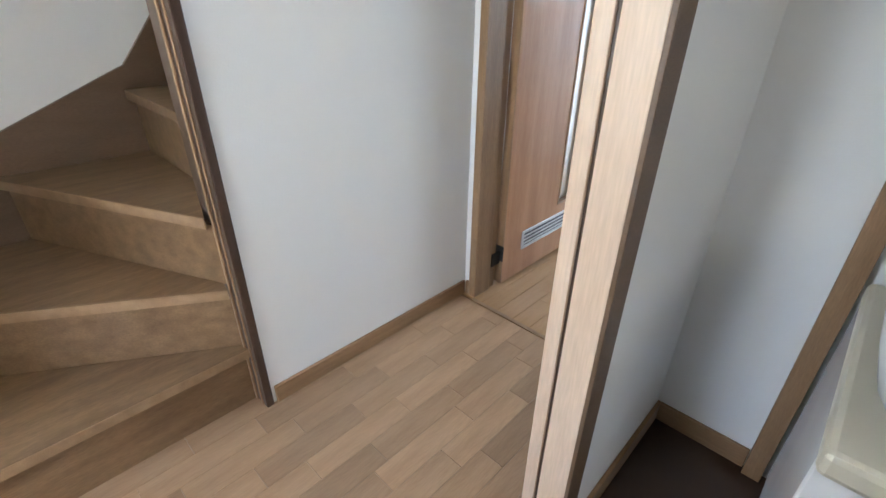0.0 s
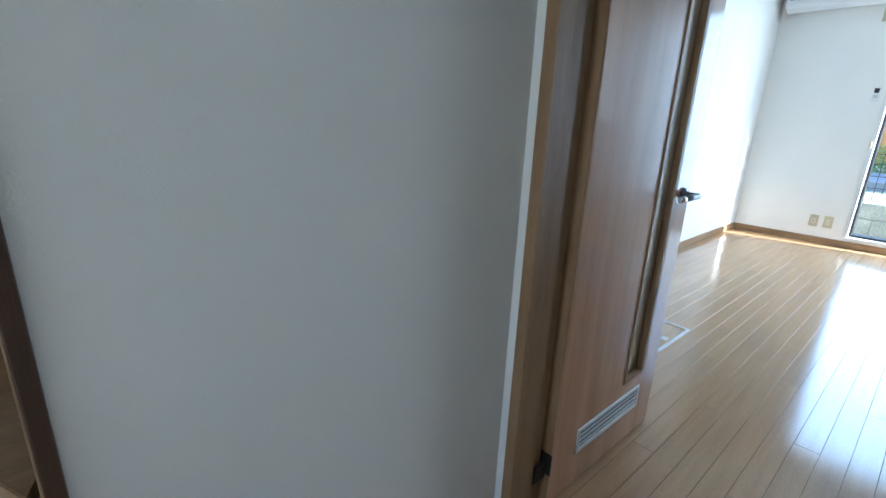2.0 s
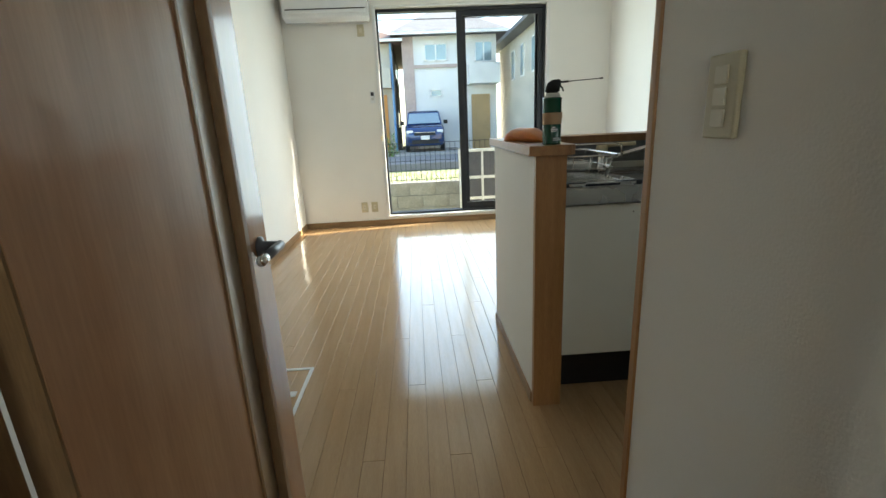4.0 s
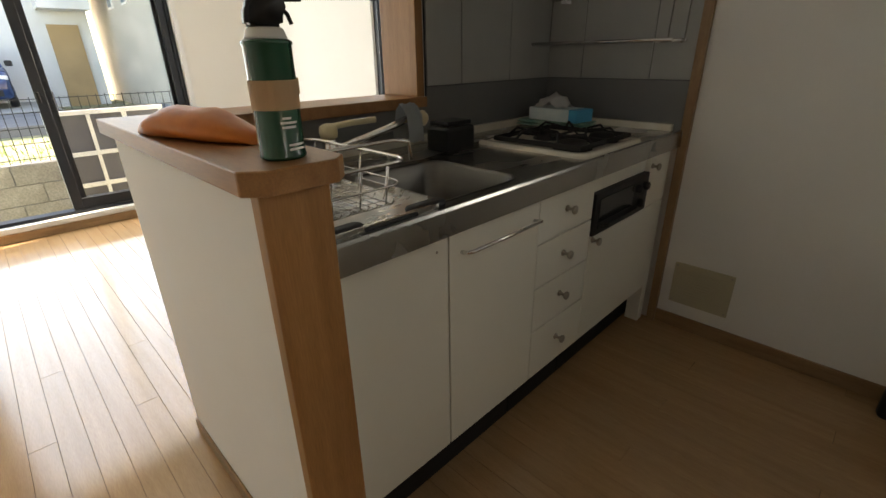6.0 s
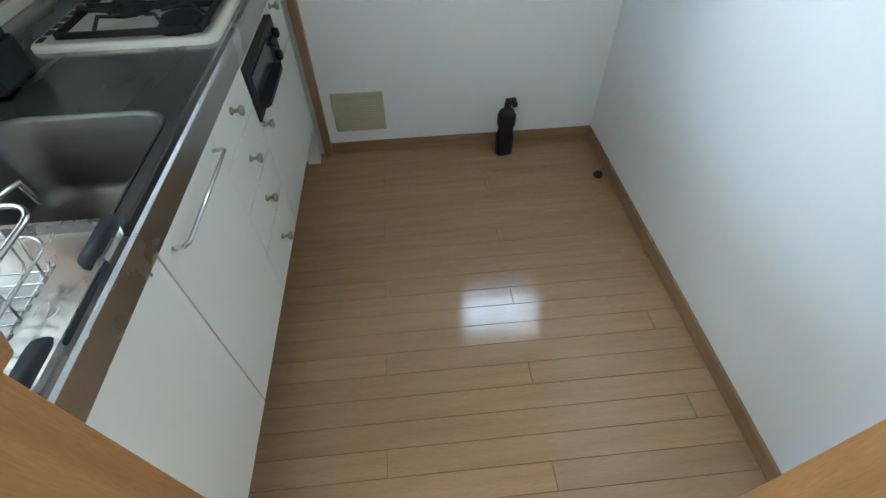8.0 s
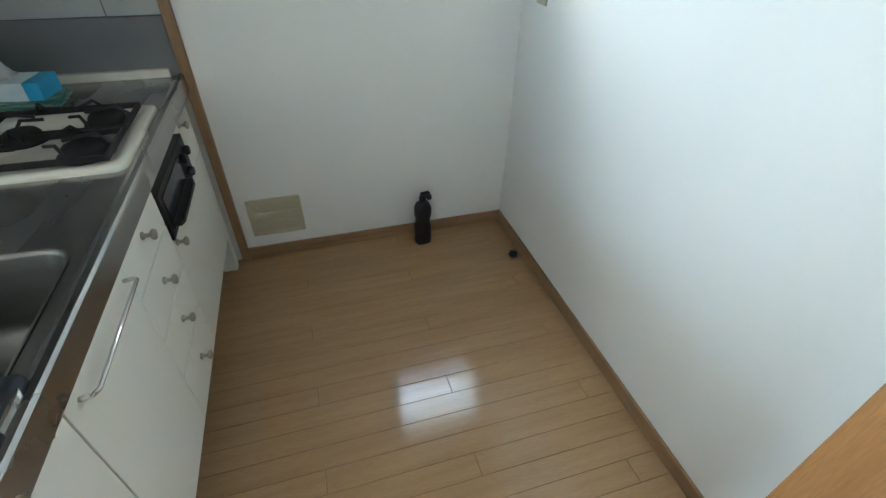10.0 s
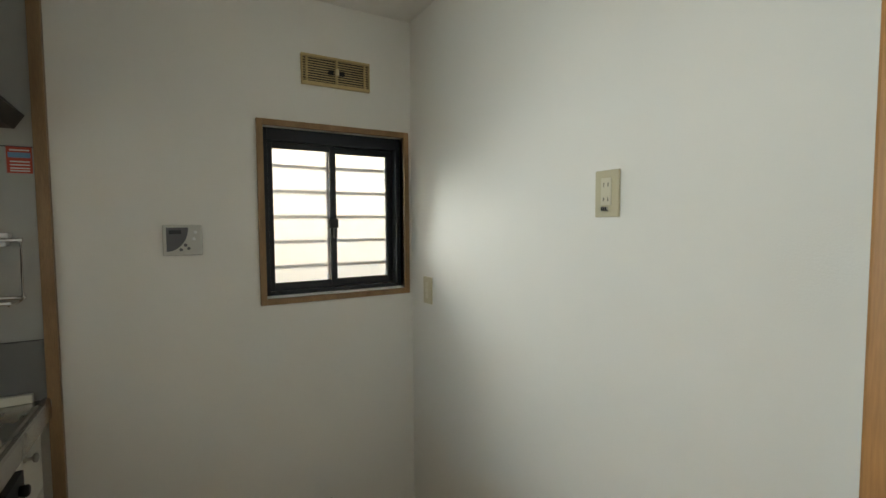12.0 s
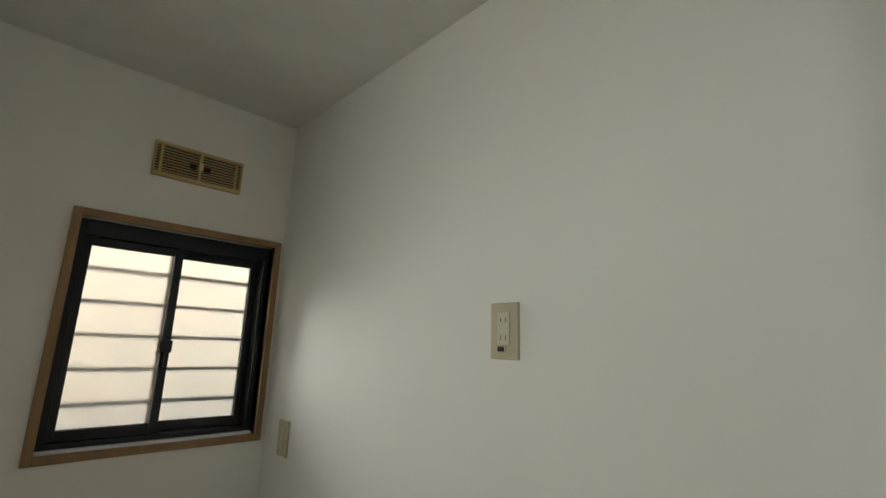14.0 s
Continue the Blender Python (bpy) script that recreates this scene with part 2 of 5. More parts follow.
MATC = material("blue_patterned_mat", (0.02, 0.30, 0.38), 0.8, rgb2=(0.45, 0.40, 0.08), scale=38)
BULB = material("milky_lamp_shade", (0.80, 0.78, 0.72), 0.35)

MAPLE2 = material("pale_maple_jamb", (0.70, 0.53, 0.38), 0.35, rgb2=(0.63, 0.46, 0.32), scale=4, stretch=(6, 6, 0.5), grain=0.1, bump_scale=40)
NOSING = material("worn_pale_nosing", (0.34, 0.22, 0.12), 0.4, rgb2=(0.25, 0.155, 0.08), scale=6, stretch=(4, 4, 4), grain=0.1)
MIRROR = material("mirror_silver", (0.88, 0.90, 0.88), 0.02, 1.0)
ASPH = material("asphalt", (0.16, 0.16, 0.165), 0.9, rgb2=(0.20, 0.20, 0.20), scale=3, grain=0.3, bump_scale=90)
CONC = material("concrete", (0.36, 0.35, 0.32), 0.85, rgb2=(0.28, 0.27, 0.25), scale=3, grain=0.2, bump_scale=70, bump=0.3)
BLOCK = material("concrete_block", (0.36, 0.34, 0.29), 0.9, rgb2=(0.25, 0.235, 0.20), scale=4, grain=0.25, bump_scale=60, bump=0.5, vary=0.10)
LEAF = material("green_leaf", (0.11, 0.20, 0.045), 0.6, rgb2=(0.17, 0.24, 0.07), scale=2)
SIDING = material("white_siding", (0.78, 0.78, 0.77), 0.7, rgb2=(0.72, 0.72, 0.71), scale=1, grain=0.06, bump_scale=30)
PINK = material("pale_pink_cladding", (0.52, 0.42, 0.38), 0.75, rgb2=(0.46, 0.36, 0.33), scale=2, grain=0.15, bump_scale=20)
BEIGE = material("beige_render", (0.55, 0.51, 0.44), 0.8, rgb2=(0.50, 0.46, 0.39), scale=1.5, grain=0.1, bump_scale=30)
PEACH = material("peach_siding", (0.88, 0.71, 0.56), 0.75, rgb2=(0.86, 0.68, 0.52), scale=1.5)
ROOF = material("grey_slate_roof", (0.17, 0.17, 0.18), 0.7, rgb2=(0.13, 0.13, 0.14), scale=2, stretch=(1, 1, 6), grain=0.2, bump_scale=12)
ROOFB = material("brown_slate_roof", (0.17, 0.11, 0.085), 0.7, rgb2=(0.13, 0.085, 0.065), scale=2, stretch=(1, 1, 6), grain=0.2, bump_scale=12)
TAN = material("tan_door", (0.45, 0.30, 0.15), 0.5)
ORDOOR = material("orange_wood_door", (0.55, 0.24, 0.06), 0.45, rgb2=(0.46, 0.19, 0.045), scale=4, stretch=(6, 6, 0.6), grain=0.1)
FARGLASS = material("reflecting_house_glass", (0.30, 0.38, 0.42), 0.08, 0.3)
NAVY = material("navy_car_paint", (0.016, 0.046, 0.14), 0.25, 0.2, coat=0.8)

# ---- the shell ----
floor = tagged(part("floor", boxes((-3.62, 0.15, -2.7, 5.03, -0.2, -0.012)), STAIR), "light brown wooden strip floor, glossy and worn", "floor", kind="structure")
wall("wall_east", [(0, T, -0.145, 0.04, 0, ZC), (0, T, 0.04, 0.633, 0, 1.12), (0, T, 0.04, 0.633, 1.795, ZC), (0, T, 0.633, 2.1, 0, ZC), (0, T, 2.1, 2.2, 0, ZL),
                   (0, T, 2.2, 3.3, 0, 0.3), (0, T, 2.2, 3.3, 2.1, ZL), (0, T, 3.3, YN + T, 0, ZL)])
wall("wall_south", [(-1.764, 0, -0.145, 0, 0, ZC), (-2.525, -1.816, -0.052, 0.06, 2.04, ZC), (XW - T, -2.556, -0.052, 0.06, 0, ZC)])
wall("wall_north", [(XW - T, -2.52, YN, YN + T, 0, ZL), (-2.52, -0.685, YN, YN + T, 0, 0.10), (-2.52, -0.685, YN, YN + T, 2.305, ZL), (-0.685, 0, YN, YN + T, 0, ZL)])
wall("wall_west", [(XW - T, XW, 2.74, YN, 0, ZL), (XW - T, -3.335, 0.06, 2.74, 0, ZC)])
wall("wall_corridor_west", [(-2.70, -2.586, -0.900, -0.053, 0, ZC)])
wall("wall_corridor_east", [(-1.815, -1.764, -0.645, -0.145, 0, ZC), (-1.852, -1.764, -1.565, -0.645, 2.04, ZC), (-1.852, -1.764, -2.6, -1.565, 0, ZC), (-1.815, -1.764, -0.145, 0.0, 0, ZC), (-1.793, -1.728, 0.0, 0.397, 0, ZC)])
wall("wall_washroom_east", [(-0.25, -0.1, -2.6, -1.95, 0, ZC), (-0.25, -0.1, -1.25, -0.146, 0, ZC), (-0.25, -0.1, -1.95, -1.25, 0, 1.15), (-0.25, -0.1, -1.95, -1.25, 1.95, ZC)])
wall("wall_rear", [(-3.65, -2.61, -2.7, -2.6, 0, 4.6), (-2.0, -0.1, -2.7, -2.6, 0, 4.6), (-2.61, -2.0, -2.7, -2.6, 0, 0.5), (-2.61, -2.0, -2.7, -2.6, 2.1, 4.6)])
wall("wall_stair_west", [(-3.492, -3.342, -2.6, -1.615, 0, 4.6), (-3.492, -3.342, -0.715, -0.053, 0, 4.6), (-3.492, -3.342, -1.615, -0.715, 0, 3.2), (-3.492, -3.342, -1.615, -0.715, 4.1, 4.6)])
wall("wall_stair_south", [(-3.342, -2.642, -1.837, -1.738, 0, 4.6)])
wall("wall_stair_upper", [(-2.702, -2.602, -1.765, -0.054, ZC + 0.1, 4.6), (-3.342, -2.702, -0.122, -0.054, ZC, 4.6)])
single("ceiling", boxes((-2.642, 0.15, -2.6, -0.052, ZC, ZC + 0.1), (-3.62, 0.15, -0.05, 2.1, ZC, ZC + 0.1), (-3.62, 0.15, 2.1, 5.03, ZL, ZL + 0.1), (-3.62, 0.15, 2.0, 2.1, ZC + 0.1, ZL + 0.1),
                        (-3.492, -2.602, -2.7, -0.052, 4.6, 4.7)), CEIL, "white papered ceiling", "ceiling", kind="structure")
# kitchen half wall with the serving hatch
low = wall("wall_kitchen_return", [(-1.748, -1.642, 1.287, 2.10, 0, 0.987)], "white papered low end wall of the kitchen")
part("end_board", boxes((-1.750, -1.640, 1.260, 1.287, 0, 0.987), bevel=0.002), POST, low, "orange-brown oak end board")
hatch = wall("wall_kitchen_low", [(-1.642, 0, 1.95, 2.10, 0, 0.987)], "white papered low kitchen wall under the serving hatch")
part("hatch_jamb", boxes((-0.855, -0.82, 1.93, 2.115, 1.022, 1.972), bevel=0.002), POST, hatch, "orange-brown oak jamb")
part("hatch_head", boxes((-1.75, -0.82, 1.93, 2.115, 1.972, 2.0), bevel=0.002), CAPW, hatch)
wall("wall_kitchen_side", [(-0.82, 0, 1.95, 2.10, 0.987, ZC)])
wall("wall_kitchen_head", [(-1.75, -0.82, 1.95, 2.10, 2.0, ZC)])
bm = bmesh.new()
prism(bm, [(-1.772, 1.264), (-1.742, 1.236), (-1.636, 1.236), (-1.612, 1.260), (-1.612, 1.915), (-0.82, 1.915), (-0.82, 2.125), (-1.772, 2.125)], 0.987, 1.022)
bmesh.ops.bevel(bm, geom=list(bm.edges), offset=0.002, segments=1, affect="EDGES")
part("shelf_top", bm, CAPW, low, "oak shelf top with clipped corners")

for name, spec in (("baseboard_east", (-0.011, 0, 0, 1.27, 0, 0.062)), ("baseboard_south", (-1.728, 0, 0, 0.011, 0, 0.062)),
                   ("baseboard_north", (XW, 0, YN - 0.011, YN, 0, 0.062)), ("baseboard_west", (XW, XW + 0.011, 2.75, YN, 0, 0.062)),
                   ("baseboard_closet", (-3.335, -3.324, 0.06, 2.74, 0, 0.062)), ("baseboard_south_west", (-3.335, -2.575, 0.06, 0.071, 0, 0.062)),
                   ("baseboard_corridor_west", (-2.586, -2.575, -0.890, -0.063, 0, 0.06)), ("baseboard_corridor_return", (-2.575, -2.557, -0.063, -0.052, 0, 0.06)),
                   ("baseboard_corridor_east", (-1.826, -1.815, -0.62, 0.0, 0, 0.06)), ("baseboard_wall_end", (-1.804, -1.793, 0.001, 0.396, 0, 0.06)), ("baseboard_low_wall", (-1.756, -1.748, 1.287, 2.10, 0, 0.05)),
                   ("baseboard_washroom_north", (-1.764, -1.531, -0.156, -0.145, 0, 0.062)), ("baseboard_washroom_west", (-1.764, -1.753, -0.62, -0.156, 0, 0.062)),
                   ("baseboard_east_living", (-0.011, 0, 2.1, YN - 0.011, 0, 0.062))):
    single(name, boxes(spec, bevel=0.003), OAK_H, "brown oak-look baseboard along the wall", "baseboard", kind="structure")

# upright oak board standing out from the kitchen's south wall
single("partition_board", boxes((-1.797, -1.724, 0.397, 0.418, 0, ZC), bevel=0.003), POST, "orange-brown oak board capping the end of the wall", "partition", kind="structure")
single("trim_splash", boxes((-0.026, 0, 1.268, 1.302, 0, 2.285), (-0.026, 0, 1.302, 1.95, 2.255, 2.285), bevel=0.002), OAK, "brown wooden trim edging the grey splash panels", "trim", kind="structure")

# splash panels behind the cooker
splash = single("splash_wall", boxes((-0.006, 0, 1.302, 1.95, 0.86, 2.255), (-0.80, -0.006, 1.944, 1.95, 0.86, 2.255), (-1.642, -0.80, 1.944, 1.95, 0.86, 0.986)), JOINT,
                "grey kitchen splash wall of large pale panels over a darker strip", "splash wall", kind="structure")
part("splash_strip", boxes((-0.010, -0.006, 1.302, 1.944, 0.86, 1.05), (-1.642, -0.010, 1.940, 1.944, 0.86, 0.986), (-0.80, -0.010, 1.940, 1.944, 0.986, 1.05)), GREY, splash, "darker grey strip")
for y0, y1 in ((1.302, 1.462), (1.466, 1.766), (1.770, 1.940)):
    for z0, z1 in ((1.054, 1.654), (1.658, 2.253)):
        part("panel", boxes((-0.011, -0.006, y0, y1, z0, z1), bevel=0.001), TILE, splash)
for x0, x1 in ((-0.796, -0.615), (-0.611, -0.312), (-0.308, -0.012)):
    for z0, z1 in ((1.054, 1.654), (1.658, 2.253)):
        part("panel", boxes((x0, x1, 1.939, 1.944, z0, z1), bevel=0.001), TILE, splash)


# ---- windows ----
def pane(name, bm, mat, parent):
    ob = part(name, bm, mat, parent)
    ob.visible_shadow = False
    return ob


# kitchen window: oak casing, dark sliding sashes, frosted panes, a lattice outside
win = thing("window_1", "small dark-framed sliding window with frosted glass", "window", kind="structure")
part("casing", boxes((-0.014, 0.06, 0.017, 0.040, 1.0960, 1.8190), (-0.014, 0.06, 0.633, 0.657, 1.0960, 1.8190), (-0.014, 0.06, 0.040, 0.633, 1.0960, 1.1197),
                     (-0.014, 0.06, 0.040, 0.633, 1.7953, 1.8190), bevel=0.002), OAK, win, "light brown wooden casing")
part("outer_frame", boxes((0.03, 0.12, 0.040, 0.062, 1.1197, 1.7953), (0.03, 0.12, 0.612, 0.633, 1.1197, 1.7953), (0.03, 0.12, 0.062, 0.612, 1.1197, 1.1424), (0.03, 0.12, 0.062, 0.612, 1.7440, 1.7953), bevel=0.002), DARK, win)
part("sill_track", boxes((0.012, 0.03, 0.045, 0.637, 1.1202, 1.1266)), ALU, win)
for nm, x, y0, y1 in (("sash", 0.045, 0.335, 0.612), ("sash", 0.078, 0.062, 0.362)):
    s = part(nm, boxes((x, x + 0.026, y0, y0 + 0.026, 1.1424, 1.7440), (x, x + 0.026, y1 - 0.020, y1, 1.1424, 1.7440), (x, x + 0.026, y0 + 0.026, y1 - 0.020, 1.1424, 1.1739),
                      (x, x + 0.026, y0 + 0.026, y1 - 0.020, 1.7184, 1.7440), bevel=0.002), DARK, win)
    pane("glass_pane", boxes((x + 0.011, x + 0.014, y0 + 0.026, y1 - 0.020, 1.1739, 1.7184)), FROST, s)
part("latch", boxes((0.022, 0.046, 0.334, 0.372, 1.3959, 1.4353), (0.016, 0.046, 0.341, 0.353, 1.3513, 1.3959), bevel=0.003), BLACK, win)
lattice = thing("window_lattice", "dark horizontal window bars outside frosted glass", "window bars", kind="structure")
for z in (1.2282, 1.3367, 1.4452, 1.5537, 1.6622):
    part("bar", boxes((0.155, 0.182, 0.0, 0.70, z - 0.006, z + 0.006)), DARK, lattice)
part("upright", boxes((0.155, 0.182, -0.015, 0.0, 1.0852, 1.8348)), DARK, lattice)
part("upright", boxes((0.155, 0.182, 0.70, 0.715, 1.0852, 1.8348)), DARK, lattice)

# balcony window of the living room
bw = thing("window_2", "tall dark-framed sliding balcony window, one side slid open behind", "window", kind="structure")
WX0, WX1, WM = -2.50, -0.70, -1.655
part("casing", boxes((WX0 - 0.035, WX0, YN - 0.012, YN + 0.05, 0.105, 2.30), (WX1, WX1 + 0.035, YN - 0.012, YN + 0.05, 0.105, 2.30), (WX0, WX1, YN - 0.012, YN + 0.05, 2.275, 2.30),
                     (WX0 - 0.035, WX1 + 0.035, YN - 0.02, YN + 0.06, 0.075, 0.105), bevel=0.002), ALU, bw, "cream-coloured window casing and sill")
part("outer_frame", boxes((WX0, WX0 + 0.02, YN + 0.04, YN + 0.14, 0.105, 2.275), (WX1 - 0.025, WX1, YN + 0.04, YN + 0.14, 0.105, 2.275), (WX0 + 0.02, WX1 - 0.025, YN + 0.04, YN + 0.14, 0.105, 0.128),
                          (WX0 + 0.02, WX1 - 0.025, YN + 0.04, YN + 0.14, 2.245, 2.275), bevel=0.002), DARK, bw)
for y, x0, x1 in ((YN + 0.06, WM, WX1 - 0.025), (YN + 0.10, WM + 0.04, WX1 - 0.045)):
    s = part("sash", boxes((x0, x0 + 0.06, y, y + 0.03, 0.128, 2.245), (x1 - 0.05, x1, y, y + 0.03, 0.128, 2.245), (x0 + 0.06, x1 - 0.05, y, y + 0.03, 0.128, 0.205),
                           (x0 + 0.06, x1 - 0.05, y, y + 0.03, 2.19, 2.245), bevel=0.002), DARK, bw)
    pane("glass_pane", boxes((x0 + 0.06, x1 - 0.05, y + 0.013, y + 0.017, 0.205, 2.19)), GLASS, s)
part("latch", boxes((WM + 0.005, WM + 0.025, YN + 0.045, YN + 0.062, 0.90, 0.97), bevel=0.003), BLACK, bw)
part("catch", boxes((WX0 - 0.035, WX0 - 0.02, YN - 0.03, YN - 0.012, 0.95, 1.0), bevel=0.003), CREAM, bw)

# east window of the living room, seen through the hatch
ew = thing("window_3", "dark-framed window beyond the serving hatch", "window", kind="structure")
part("outer_frame", boxes((0.02, 0.10, 2.2, 2.24, 0.3, 2.1), (0.02, 0.10, 3.255, 3.3, 0.3, 2.1), (0.02, 0.10, 2.24, 3.255, 0.3, 0.34), (0.02, 0.10, 2.24, 3.255, 2.06, 2.1), (0.03, 0.08, 2.73, 2.78, 0.34, 2.06), bevel=0.002), DARK, ew)
pane("glass_pane", boxes((0.05, 0.054, 2.24, 2.73, 0.34, 2.06)), GLASS, ew)
pane("glass_pane", boxes((0.05, 0.054, 2.78, 3.255, 0.34, 2.06)), GLASS, ew)


# assumed windows behind the walker and over the stairs, unseen, added for the fill lamps
for nm, lab, spec in (("unseen_window_4", "assumed frosted entrance glazing, out of view, added for corridor light", (-2.61, -2.0, -2.66, -2.655, 0.5, 2.1)),
                      ("unseen_window_5", "assumed frosted washroom window, out of view, added for light", (-0.18, -0.175, -1.95, -1.25, 1.15, 1.95)),
                      ("unseen_window_6", "assumed frosted window high over the stairs, out of view, added for light", (-3.42, -3.415, -1.615, -0.715, 3.2, 4.1))):
    w = thing(nm, lab, "window", kind="structure")
    pane("glass_pane", boxes(spec), FROST, w)

# ---- kitchen run ----
FY = 1.322                                   # front plane of the doors
def cabinet(name, label, x0, x1, top_z=0.798):
    c = thing(name, label, "cabinet", "kitchen base units")
    part("body", boxes((x0 + 0.002, x1 - 0.002, FY + 0.02, 1.935, 0.175, top_z)), WHITE, c)
    part("plinth", boxes((x0 + 0.002, x1 - 0.002, FY + 0.075, 1.935, 0, 0.175)), BLACK, c, "black recessed plinth")
    return c


def front(parent, name, x0, x1, z0, z1):
    return part(name, boxes((x0 + 0.0015, x1 - 0.0015, FY, FY + 0.019, z0 + 0.0015, z1 - 0.0015), bevel=0.0012), WHITE, parent)


def knob(parent, x, z):
    bm = bmesh.new()
    lathe(bm, [(0.010, 0), (0.010, 0.004), (0.005, 0.007), (0.005, 0.018), (0.012, 0.022), (0.014, 0.027), (0.012, 0.031), (0.006, 0.033)], (x, FY, z), "-y", 14)
    return part("knob", bm, NICKEL, parent, "round aged metal knob", True)


sink_unit = cabinet("sink_cabinet", "white melamine base cabinet under the sink with one bar handle", -1.640, -0.968, 0.655)
d = front(sink_unit, "false_front", -1.640, -1.326, 0.182, 0.795)
for sx in (-1.633, -1.362):
    bm = bmesh.new()
    lathe(bm, [(0.0035, 0), (0.0035, 0.001), (0.001, 0.0015)], (sx, FY - 0.0002, 0.762), "-y", 8)
    part("screw_cap", bm, NICKEL, d)
d = front(sink_unit, "door", -1.324, -0.966, 0.182, 0.795)
bm = bmesh.new()
tube(bm, [(-1.283, FY, 0.738), (-1.283, FY - 0.022, 0.742), (-1.275, FY - 0.030, 0.745), (-1.0, FY - 0.030, 0.745), (-0.992, FY - 0.022, 0.742), (-0.992, FY, 0.738)], 0.0045)
part("bar_handle", bm, CHROME, d, "slim chrome bar handle", True)

drawers = cabinet("drawer_cabinet", "white melamine unit of four drawers with round knobs", -0.966, -0.655)
for z0, z1, kz in ((0.655, 0.795, 0.732), (0.512, 0.653, 0.588), (0.362, 0.510, 0.446), (0.182, 0.360, 0.282)):
    d = front(drawers, "drawer", -0.966, -0.655, z0, z1)
    knob(d, -0.820, kz)
cooker = cabinet("cooker_cabinet", "white melamine cooker cabinet with a built-in grill", -0.653, -0.03)
d = front(cooker, "door", -0.653, -0.03, 0.182, 0.585)
knob(d, -0.634, 0.575)
d = front(cooker, "side_panel", -0.222, -0.03, 0.587, 0.795)
knob(d, -0.205, 0.753)
part("foot_panel", boxes((-0.075, -0.03, FY + 0.002, FY + 0.06, 0, 0.182)), WHITE, cooker)
grill = part("grill", boxes((-0.645, -0.225, FY - 0.004, FY + 0.02, 0.588, 0.735), bevel=0.003), BLACK, cooker, "black grill front with a dark window")
part("grill_window", boxes((-0.62, -0.36, FY - 0.008, FY - 0.003, 0.612, 0.715), bevel=0.003), LCD, grill)
bm = bmesh.new()
prism(bm, [(-0.60, FY - 0.035), (-0.38, FY - 0.035), (-0.36, FY - 0.028), (-0.36, FY - 0.004), (-0.62, FY - 0.004), (-0.62, FY - 0.028)], 0.620, 0.634)
part("grill_handle", bm, BLACK, grill)
for kx, kz in ((-0.33, 0.69), (-0.265, 0.69), (-0.295, 0.628)):
    bm = bmesh.new()
    lathe(bm, [(0.017, 0), (0.016, 0.016), (0.012, 0.020)], (kx, FY - 0.004, kz), "-y", 14)
    part("dial", bm, BLACK, grill, smooth=True)

# worktop with pressed sink
top = thing("worktop", "brushed stainless steel worktop with a pressed sink", "worktop")
HX0, HX1, HY0, HY1, ZT = -1.610, -1.022, 1.348, 1.68, 0.86
inner = round_rect(HX0, HX1, HY0, HY1, 0.055, 6)
hc = ((HX0 + HX1) / 2, (HY0 + HY1) / 2)
X0, X1, Y0, Y1 = -1.639, -0.012, 1.292, 1.938
outer = []
for i, (x, y) in enumerate(inner):
    k, j = i // 7, i % 7
    e = [((X1, HY1 - 0.055 + 0.055), (X1, Y1)), ((X0, Y1), (X0, HY1)), ((X0, HY0), (X0, Y0)), ((X1, Y0), (X1, HY0))][k]
    corner = ((X1, Y1), (X0, Y1), (X0, Y0), (X1, Y0))[k]
    first = ((X1, y), (x, Y1), (X0, y), (x, Y0))[k]
    last = ((x, Y1), (X0, y), (x, Y0), (X1, y))[k]
    outer.append(first if j < 3 else corner if j == 3 else last)
bm = bmesh.new()
loft(bm, [[(x, y, ZT) for x, y in outer], [(x, y, ZT) for x, y in inner]])
part("surface", bm, STEEL, top)
bm = bmesh.new()
prism(bm, [(Y0, ZT - 0.0005), (Y0 + 0.004, ZT + 0.006), (Y0 + 0.014, ZT + 0.008), (Y0 + 0.030, ZT - 0.0005), (Y0 + 0.030, ZT - 0.03), (Y0 + 0.03, ZT - 0.056), (Y0, ZT - 0.056)], X0, X1, lambda u, v, w: (w, u, v))
part("front_edge", bm, STEEL, top)
def sink_loop(inset, z, r):
    return [(x, y, z) for x, y in round_rect(HX0 + inset, HX1 - inset, HY0 + inset, HY1 - inset, r, 6)]
bm = bmesh.new()
loft(bm, [sink_loop(-0.004, ZT + 0.0015, 0.057), sink_loop(0.0, ZT + 0.002, 0.055), sink_loop(0.006, ZT - 0.006, 0.053), sink_loop(0.012, ZT - 0.15, 0.05), sink_loop(0.03, ZT - 0.178, 0.05), sink_loop(0.10, ZT - 0.185, 0.05)], False, True)
part("basin", bm, BASIN_SHADE, top, "deep stainless sink basin", True)
bm = bmesh.new()
lathe(bm, [(0.055, 0), (0.055, 0.003), (0.045, 0.004), (0.04, 0.0)], (-1.20, 1.65, ZT - 0.185), "z", 20)
part("drain_cover", bm, RUBBER, top)
part("upstand", boxes((X0, X1, 1.912, 1.938, ZT, ZT + 0.03), (-0.035, X1, 1.335, 1.911, ZT, ZT + 0.028), bevel=0.003), ENAMEL, top, "cream upstand")

